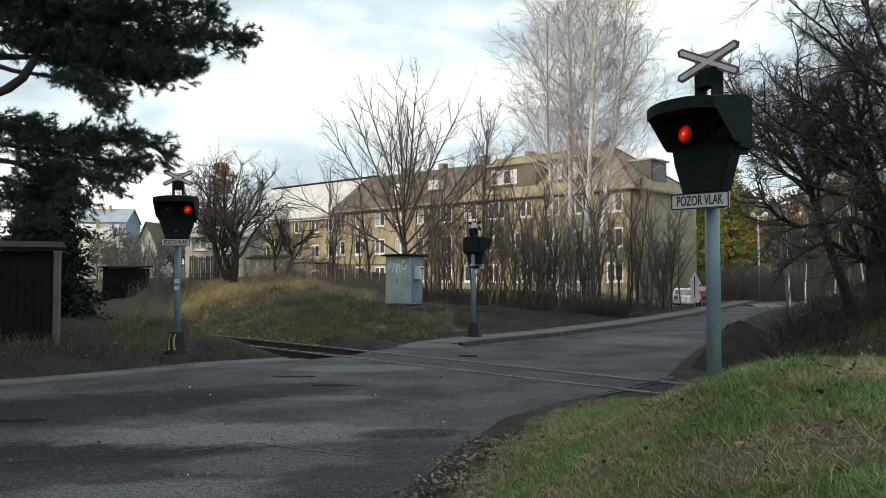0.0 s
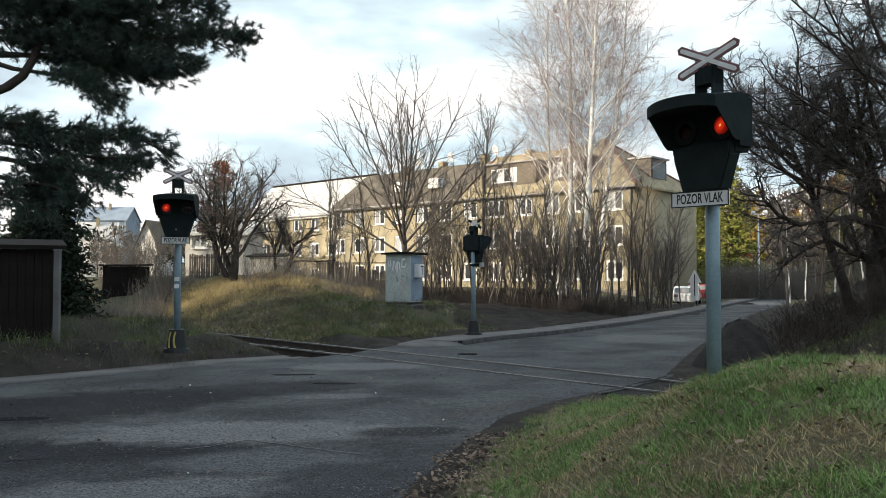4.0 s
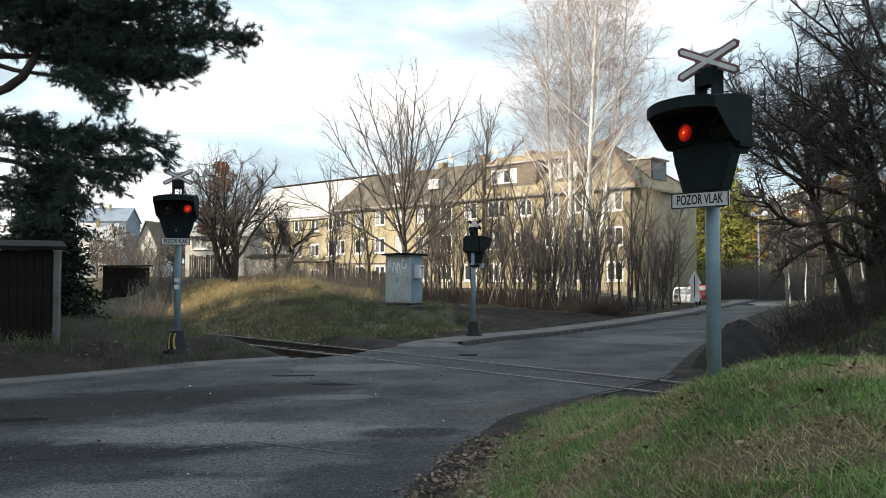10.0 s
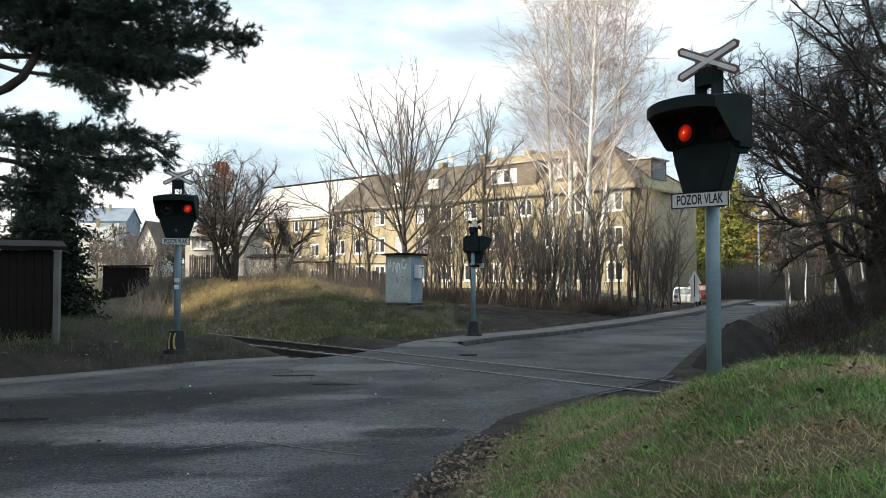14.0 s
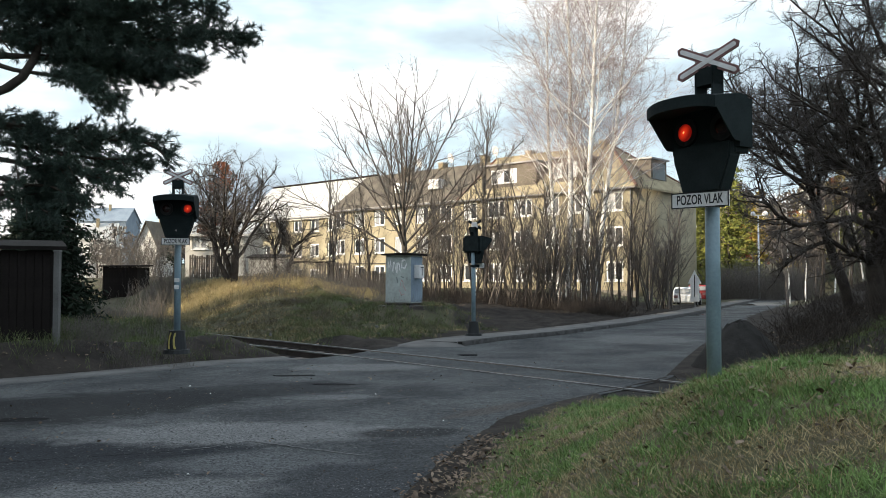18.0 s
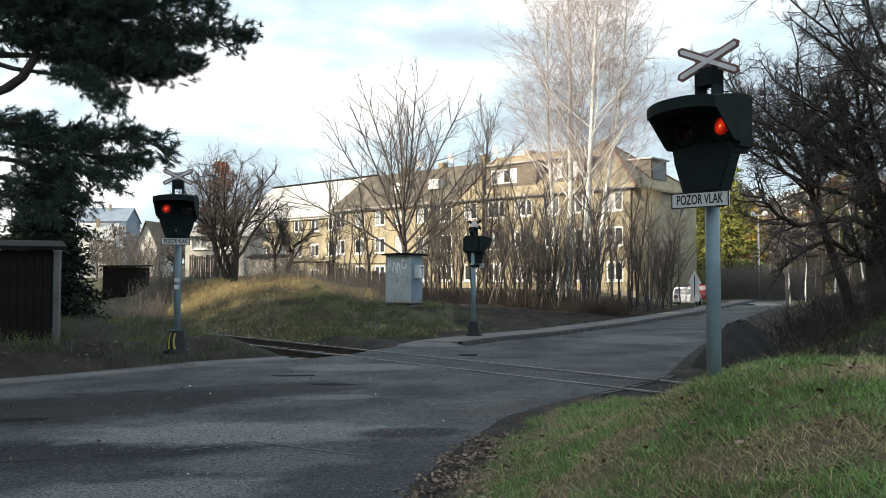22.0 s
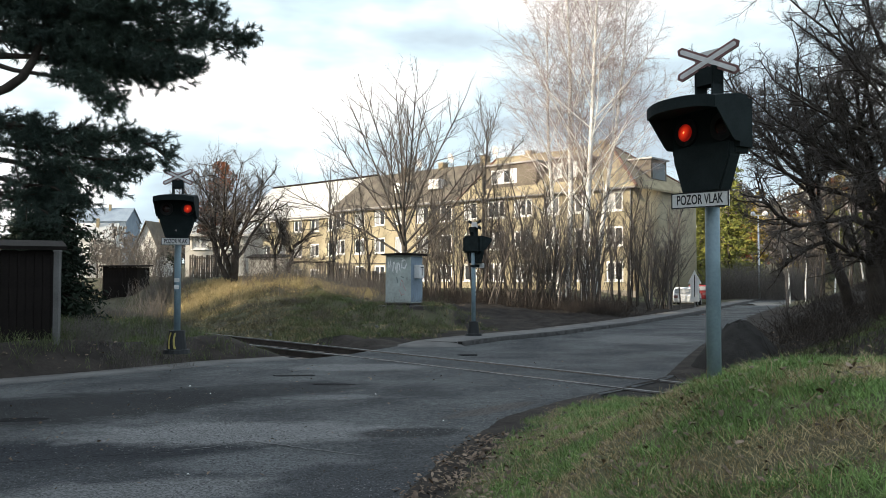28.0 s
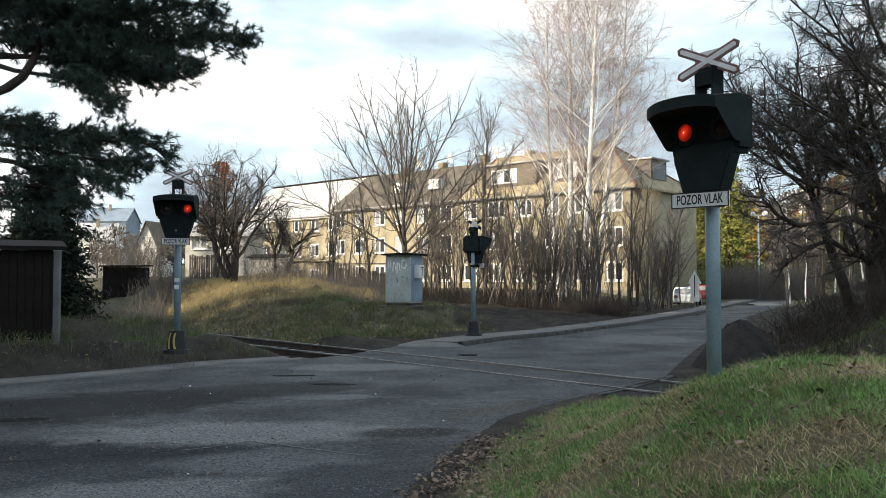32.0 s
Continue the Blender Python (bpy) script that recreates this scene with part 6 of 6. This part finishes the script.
# ---- grass and fallen leaves ----
def blades(name, rng, pts, hh, width, material, label, lean=0.5):
    n = len(pts)
    z = height(pts[:, 0], pts[:, 1]) - 0.01
    p = np.concatenate([pts, z[:, None]], 1)
    a = rng.uniform(0, 6.283, n)
    side = np.stack([np.cos(a), np.sin(a), np.zeros(n)], 1)
    d = np.stack([rng.normal(0, lean, n), rng.normal(0, lean, n), np.ones(n)], 1)
    d /= np.linalg.norm(d, axis=1, keepdims=True)
    L = (hh * rng.uniform(0.4, 1.2, n))[:, None]
    mid = p + d * L * 0.55
    bend = d + np.stack([rng.normal(0, 0.5, n), rng.normal(0, 0.5, n), np.full(n, -0.35)], 1)
    top = mid + bend / np.linalg.norm(bend, axis=1, keepdims=True) * L * 0.5
    w = width
    v = np.stack([p - side * w, p + side * w, mid + side * w * 0.7, mid - side * w * 0.7, top + side * w * 0.1, top - side * w * 0.1], 1).reshape(-1, 3)
    b = np.arange(n)[:, None] * 6
    f = np.concatenate([b + np.array([[0, 1, 2, 3]]), b + np.array([[3, 2, 4, 5]])])
    ob = mesh_np(name, v, f, material)
    return tagged(ob, label, "grass", kind="stuff")


def lawn_points(rng, n, x0, x1, y0, y1, keep):
    p = rng.uniform((x0, y0), (x1, y1), (n, 2))
    return p[keep(p[:, 0], p[:, 1])]


RG = np.random.default_rng(9)


def turf(x, y):
    """Where the bank is green (positive) and where withered."""
    return np.sin(x * 3.1 + 1.6 * np.sin(y * 2.3)) + np.sin(y * 3.7 + 1.4 * np.sin(x * 2.9)) + 0.7 * np.sin(x * 7.3 + y * 5.1) * np.sin(y * 6.7 - x * 3.0) + RG.normal(0, 0.45, np.shape(x))


def on_bank(x, y):
    d = off_line(x, y, RIGHT_EDGE)
    tn = (x - TRACK_AT[0]) * 0.751 + (y - TRACK_AT[1]) * 0.66
    return (d > 0.22) & (tn < -1.6) & (RG.random(np.shape(x)) < np.clip((d - 0.15) / 0.8, 0.06, 1))


def green_bank(x, y):
    return on_bank(x, y) & (turf(x, y) > -0.55)


def dry_bank(x, y):
    return on_bank(x, y) & (turf(x, y) < 0.45)


def tufts(rng, n, each, x0, x1, y0, y1, keep, spread):
    c = lawn_points(rng, n, x0, x1, y0, y1, keep)
    return (c[:, None] + rng.normal(0, spread, (len(c), each, 2))).reshape(-1, 2)


blades("grass", RG, tufts(RG, 22000, 11, -1.0, 7.0, 2.6, 13.8, green_bank, 0.035), 0.1, 0.0034, M_GRASS, "short green winter grass on the bank", 0.8)
blades("grass", RG, tufts(RG, 300, 80, -1.0, 7.0, 2.6, 13.8, lambda x, y: on_bank(x, y) & (turf(x, y) > -0.2), 0.075), 0.135, 0.0034, M_GRASS, "lush green tufts of grass on the bank", 0.75)
blades("dry_grass", RG, tufts(RG, 3300, 12, -1.0, 7.0, 2.6, 13.8, lambda x, y: on_bank(x, y) & (turf(x, y) < 0.9), 0.07), 0.19, 0.003, M_DRYGRASS, "long pale straw lying over the grass", 2.2)
blades("dry_grass", RG, tufts(RG, 26000, 9, -1.0, 7.0, 2.6, 13.8, dry_bank, 0.045), 0.075, 0.003, M_DRYGRASS, "dry matted grass among the green", 1.3)


def on_mound(x, y):
    tn = (x - TRACK_AT[0]) * 0.751 + (y - TRACK_AT[1]) * 0.66
    return (tn > 1.5) & ((np.abs(x + 1.75) > 1.0) | (np.abs(y - 33.9) > 1.0)) & (-off_line(x, y, LEFT_EDGE) > 2.5) & (x < 0.6 + RG.normal(0, 0.8, np.shape(x)))


blades("grass", RG, tufts(RG, 1000, 44, -6, 2, 20, 38, on_mound, 0.13), 0.22, 0.007, M_DULLGRASS, "short green grass on the mound")
# gold blades keep to the sunlit crest, olive ones cover the shaded slope
blades("dry_grass", RG, tufts(RG, 1500, 30, -14, -3.5, 35, 45, lambda x, y: on_mound(x, y) & (x > -0.318 * y) & (y > 38 + 0.75 * (x + 9) + RG.normal(0, 1.2, np.shape(x))), 0.15), 0.36, 0.008, M_SUNGRASS, "dry grass on the crest of the mound, sunlight painted in as gold", 0.8)
blades("dry_grass", RG, tufts(RG, 1100, 30, -13, -4, 26, 42, on_mound, 0.15), 0.27, 0.007, M_SHADEGRASS, "withered grass on the slope of the mound, shade painted in as olive-brown", 0.9)
blades("dry_grass", RG, tufts(RG, 420, 26, -10, 2, 20, 36, on_mound, 0.14), 0.24, 0.006, M_DRYGRASS, "withered grass on the foot of the mound", 1.0)


def bank_foot(x, y):
    tn = (x - TRACK_AT[0]) * 0.751 + (y - TRACK_AT[1]) * 0.66
    return (tn > 1.2) & (off_line(x, y, RIGHT_EDGE) > 1.0) & (RG.random(np.shape(x)) < 0.6)


blades("grass", RG, tufts(RG, 2600, 10, 5.5, 13, 11.5, 18.5, bank_foot, 0.09), 0.16, 0.006, M_DULLGRASS, "rough green grass at the foot of the brush bank")


def left_verge(x, y):
    tn = (x - TRACK_AT[0]) * 0.751 + (y - TRACK_AT[1]) * 0.66
    return (tn < -1.7) & (-off_line(x, y, LEFT_EDGE) > 1.0)


blades("grass", RG, tufts(RG, 55, 26, -12.5, -7.6, 15.2, 18.0, left_verge, 0.12), 0.34, 0.005, M_DULLGRASS, "tall rough grass at the foot of the shed", 0.45)
blades("grass", RG, tufts(RG, 130, 26, -7.0, -3.3, 16.6, 20.6, lambda x, y: ((x - TRACK_AT[0]) * 0.751 + (y - TRACK_AT[1]) * 0.66 < -1.5) & (-off_line(x, y, LEFT_EDGE) > 0.95), 0.12), 0.2, 0.005, M_DULLGRASS, "rough dull grass round the signal's foot", 0.6)
blades("grass", RG, tufts(RG, 420, 30, -13, -6, 19.5, 27, left_verge, 0.13), 0.25, 0.006, M_DULLGRASS, "clumps of dull green grass on the verge slope", 0.6)
blades("grass", RG, lawn_points(RG, 6000, -18, -3, 14, 34, left_verge), 0.16, 0.006, M_DULLGRASS, "rough grass on the verge by the shed")


def leaves(rng, pts, size, label, lift=0.02, road_level=False):
    n = len(pts)
    z = (np.full(n, 0.03) if road_level else height(pts[:, 0], pts[:, 1]) + lift) + rng.uniform(0, 0.03, n)
    c = np.concatenate([pts, z[:, None]], 1)
    a = rng.uniform(0, 6.283, n)
    u = np.stack([np.cos(a), np.sin(a), rng.normal(0, 0.3, n)], 1)
    w = np.stack([-np.sin(a), np.cos(a), rng.normal(0, 0.3, n)], 1)
    s = size * rng.uniform(0.5, 1.3, (n, 1))
    curl = np.array([[0, 0, 0.35]]) * s * rng.uniform(0.2, 1.2, (n, 1))
    k = 0.55 * rng.uniform(0.6, 1.2, (n, 1))
    v = np.stack([c - u * s, c - u * s * 0.3 + w * s * k + curl, c + u * s * 0.45 + w * s * k * 0.9 + curl, c + u * s * 1.1,
                  c + u * s * 0.4 - w * s * k + curl, c - u * s * 0.4 - w * s * k * 0.8 + curl], 1).reshape(-1, 3)
    i6 = (np.arange(n) * 6)[:, None, None] + np.array([(0, 1, 5, 5), (1, 2, 4, 5), (2, 3, 4, 4)])[None]
    i6 = i6.reshape(-1, 4)
    tri = np.concatenate([i6[:, :3], i6[:, (0, 2, 3)][i6[:, 2] != i6[:, 3]]])
    ob = mesh_np("fallen_leaves", v, tri, M_FALLEN)
    return tagged(ob, label, "leaves", kind="stuff")


leaves(RG, lawn_points(RG, 7000, -1.2, 3, 4, 10, lambda x, y: np.abs(off_line(x, y, RIGHT_EDGE) - 0.15) < np.abs(RG.normal(0, 0.35, np.shape(x)))), 0.028, "thick brown leaf litter along the grass edge")
leaves(RG, lawn_points(RG, 1100, -1, 6, 2.4, 10.5, on_bank), 0.032, "brown curled leaves lying in the grass")
leaves(RG, lawn_points(RG, 5000, -14, 2, 20, 42, on_mound), 0.05, "brown leaf litter on the mound")
leaves(RG, lawn_points(RG, 5000, 6, 17, 12, 27, bank_foot), 0.05, "brown leaf litter on the brush bank")
leaves(RG, lawn_points(RG, 900, -12, -3.5, 15, 22, left_verge), 0.035, "brown leaf litter on the bare verge")
leaves(RG, lawn_points(RG, 9000, -1.0, 7, 2.2, 10, lambda x, y: (off_line(x, y, RIGHT_EDGE) > -0.15) & (RG.random(np.shape(x)) < np.exp(-np.maximum(off_line(x, y, RIGHT_EDGE), 0) / 1.2) + 0.12)), 0.023, "brown fallen leaves in the grass edge")
leaves(RG, lawn_points(RG, 700, -8, 4, 5, 19, lambda x, y: (off_line(x, y, RIGHT_EDGE) < 0) & (off_line(x, y, LEFT_EDGE) > 0)), 0.022, "scattered fallen leaves on the asphalt", 0.02, True)


# ---- soil heap by the bank, litter on the mound ----
rng = np.random.default_rng(4)
hv, hf = [], []
for a in range(13):
    for b in range(24):
        r_, t_ = a / 12, b / 24 * 2 * math.pi
        hv.append((1.35 * r_ * math.cos(t_), 1.3 * r_ * math.sin(t_), 1.15 * (1 - r_ ** 1.6) + rng.normal(0, 0.03) - 0.12))
for a in range(12):
    for b in range(24):
        hf.append((a * 24 + b, a * 24 + (b + 1) % 24, (a + 1) * 24 + (b + 1) % 24, (a + 1) * 24 + b))
heap = mesh_np("spoil_mound", hv, hf, M_EARTH)
heap.data.shade_smooth()
heap.location, heap.scale = (6.26, 17.9, 0.05), (0.78, 0.78, 0.92)
tagged(heap, "heap of dark bare soil beside the road", "soil heap")
rt = random.Random(8)
for q in range(14):
    x, y = rt.uniform(-7, 1), rt.uniform(23.5, 33)
    if -off_line(np.array([x]), np.array([y]), LEFT_EDGE)[0] > 2 and (x - TRACK_AT[0]) * 0.751 + (y - TRACK_AT[1]) * 0.66 > 1.8:
        bm = bmesh.new()
        bmesh.ops.create_icosphere(bm, subdivisions=1, radius=rt.uniform(0.04, 0.09))
        for v in bm.verts:
            v.co *= rt.uniform(0.7, 1.2)
        st = part("stone", bm, M_PAVE)
        st.location = (x, y, h(x, y) + 0.09)
        tagged(st, "pale stone lying in the grass", "stone", "scattered stones")


# ---- sky with drifting clouds ----
M_CLOUD = bpy.data.materials.new("cloudy_sky")
M_CLOUD.use_nodes = True
n_, l_ = M_CLOUD.node_tree.nodes, M_CLOUD.node_tree.links
n_.remove(n_["Principled BSDF"])
em = n_.new("ShaderNodeEmission")
tc_, mp_ = n_.new("ShaderNodeTexCoord"), n_.new("ShaderNodeMapping")
mp_.inputs["Scale"].default_value = (0.0011, 0.0011, 0.0032)
mp_.inputs["Location"].default_value = (0.45, 0.0, 0.0)
nz, rp_ = n_.new("ShaderNodeTexNoise"), n_.new("ShaderNodeValToRGB")
nz.inputs["Scale"].default_value, nz.inputs["Detail"].default_value, nz.inputs["Roughness"].default_value = 1.0, 5.0, 0.5
l_.new(tc_.outputs["Object"], mp_.inputs[0])
l_.new(mp_.outputs[0], nz.inputs[0])
l_.new(nz.outputs[0], rp_.inputs[0])
cr = rp_.color_ramp
cr.elements[0].position, cr.elements[0].color = 0.37, (0.4, 0.47, 0.54, 1)
cr.elements[1].position, cr.elements[1].color = 0.6, (1.12, 1.1, 1.08, 1)
mid_ = cr.elements.new(0.46)
mid_.color = (0.58, 0.72, 0.79, 1)
l_.new(rp_.outputs[0], em.inputs[0])
em.inputs[1].default_value = 0.95
l_.new(em.outputs[0], n_["Material Output"].inputs[0])
R = 2400.0
az, el = np.radians(np.linspace(-62, 62, 49)), np.radians(np.linspace(-4, 55, 25))
AZ, EL = np.meshgrid(az, el)
v = np.stack([R * np.sin(AZ) * np.cos(EL), R * np.cos(AZ) * np.cos(EL), R * np.sin(EL)], -1).reshape(-1, 3)
i = np.arange(24)[:, None] * 49 + np.arange(48)[None]
backdrop = mesh_np("backdrop", v, np.stack([i, i + 1, i + 50, i + 49], -1).reshape(-1, 4), M_CLOUD)
backdrop.data.shade_smooth()
tagged(backdrop, "bright sky with drifting pale grey clouds", "sky", kind="structure")


# the cloud that leaves the sun in the first seconds
M_VEIL = bpy.data.materials.new("thin_cloud")
M_VEIL.use_nodes = True
n_, l_ = M_VEIL.node_tree.nodes, M_VEIL.node_tree.links
n_["Principled BSDF"].inputs["Base Color"].default_value = (0.9, 0.9, 0.92, 1)
n_["Principled BSDF"].inputs["Roughness"].default_value = 1.0
tc_, sp_, mr_, nz_, ad_ = (n_.new("ShaderNode" + q) for q in ("TexCoord", "SeparateXYZ", "MapRange", "TexNoise", "Math"))
nz_.inputs["Scale"].default_value = 0.02
ad_.operation, ad_.inputs[1].default_value = "MULTIPLY_ADD", 40.0
mr_.inputs[1].default_value, mr_.inputs[2].default_value, mr_.inputs[3].default_value, mr_.inputs[4].default_value = 10, 130, 0.0, 0.6
l_.new(tc_.outputs["Object"], sp_.inputs[0])
l_.new(tc_.outputs["Object"], nz_.inputs[0])
l_.new(nz_.outputs[0], ad_.inputs[0])
l_.new(sp_.outputs[0], ad_.inputs[2])
l_.new(ad_.outputs[0], mr_.inputs[0])
l_.new(mr_.outputs[0], n_["Principled BSDF"].inputs["Alpha"])
CLOUD_AT = Vector((0, 60, 5)) + TO_SUN * 700
cloud = mesh_np("cloud", [(0, -300, 0), (600, -300, 0), (600, 300, 0), (0, 300, 0)], [(0, 1, 2, 3)], M_VEIL)
tagged(cloud, "thin white cloud drifting off the sun", "cloud", kind="structure")


def cloud_pose(shift):
    m = look(CLOUD_AT, CLOUD_AT - TO_SUN)
    return m @ Matrix.Translation((shift, 0, 0))


# ---- what moves ----
def motions():
    walk(cloud, [(0.0, cloud_pose(-190)), (32.0, cloud_pose(-190 + 42 * 32))])
    # lamps: one lens lit 0.83 s, then the other
    period, lit, start = 1.3865, 0.83, -0.07 - 1.3865
    front, back = -0.119, -0.022
    for which, (sig, lamps) in enumerate(SIGNALS):
        first, second = (lamps[0], lamps[1]) if which == 0 else (lamps[1], lamps[0])
        for lamp_, a, b in ((first, 0.0, lit), (second, lit, period + 0.03)):
            x, y, z = lamp_.location
            on, off = pose(x, front, z), pose(x, back, z)
            rows, k = [], 0
            while start + k * period < 33:
                t0, t1 = start + k * period + a, start + k * period + b
                rows += [(t0 - 0.034, off), (t0 + 0.034, on), (t1 - 0.034, on), (t1 + 0.034, off)]
                k += 1
            before = [m for t, m in rows if t < 0][-1]
            rows = [(0.0, before)] + [r for r in rows if 0.034 < r[0] < 31.97]
            rows.append((32.0, rows[-1][1]))
            walk(lamp_, rows)
    # the pine's boughs nod in the wind
    r = random.Random(3)
    for q, b in enumerate(BOUGHS):
        x, y, z = b.location
        ph = r.uniform(0, 0.8)
        rows = []
        for k in range(65):
            t = k * 0.5
            gust = 0.6 + 0.6 * math.exp(-((t - 22) / 3.5) ** 2) + 0.2 * math.sin(t * 0.4)
            rows.append((t, pose(x, y, z, 0.25 * gust * math.sin(2.2 * t + ph), -0.32 * gust * math.sin(3.1 * t + ph + 0.6) - 0.5 * math.exp(-((t - 22) / 3) ** 2), 0.22 * gust * math.sin(1.4 * t + ph))))
        walk(b, rows)
    # clouds drift slowly to the left
    walk(backdrop, [(0.0, pose(0, 0, 0, 0, 0, -3.5)), (32.0, pose(0, 0, 0, 0, 0, 3.5))])


motions()
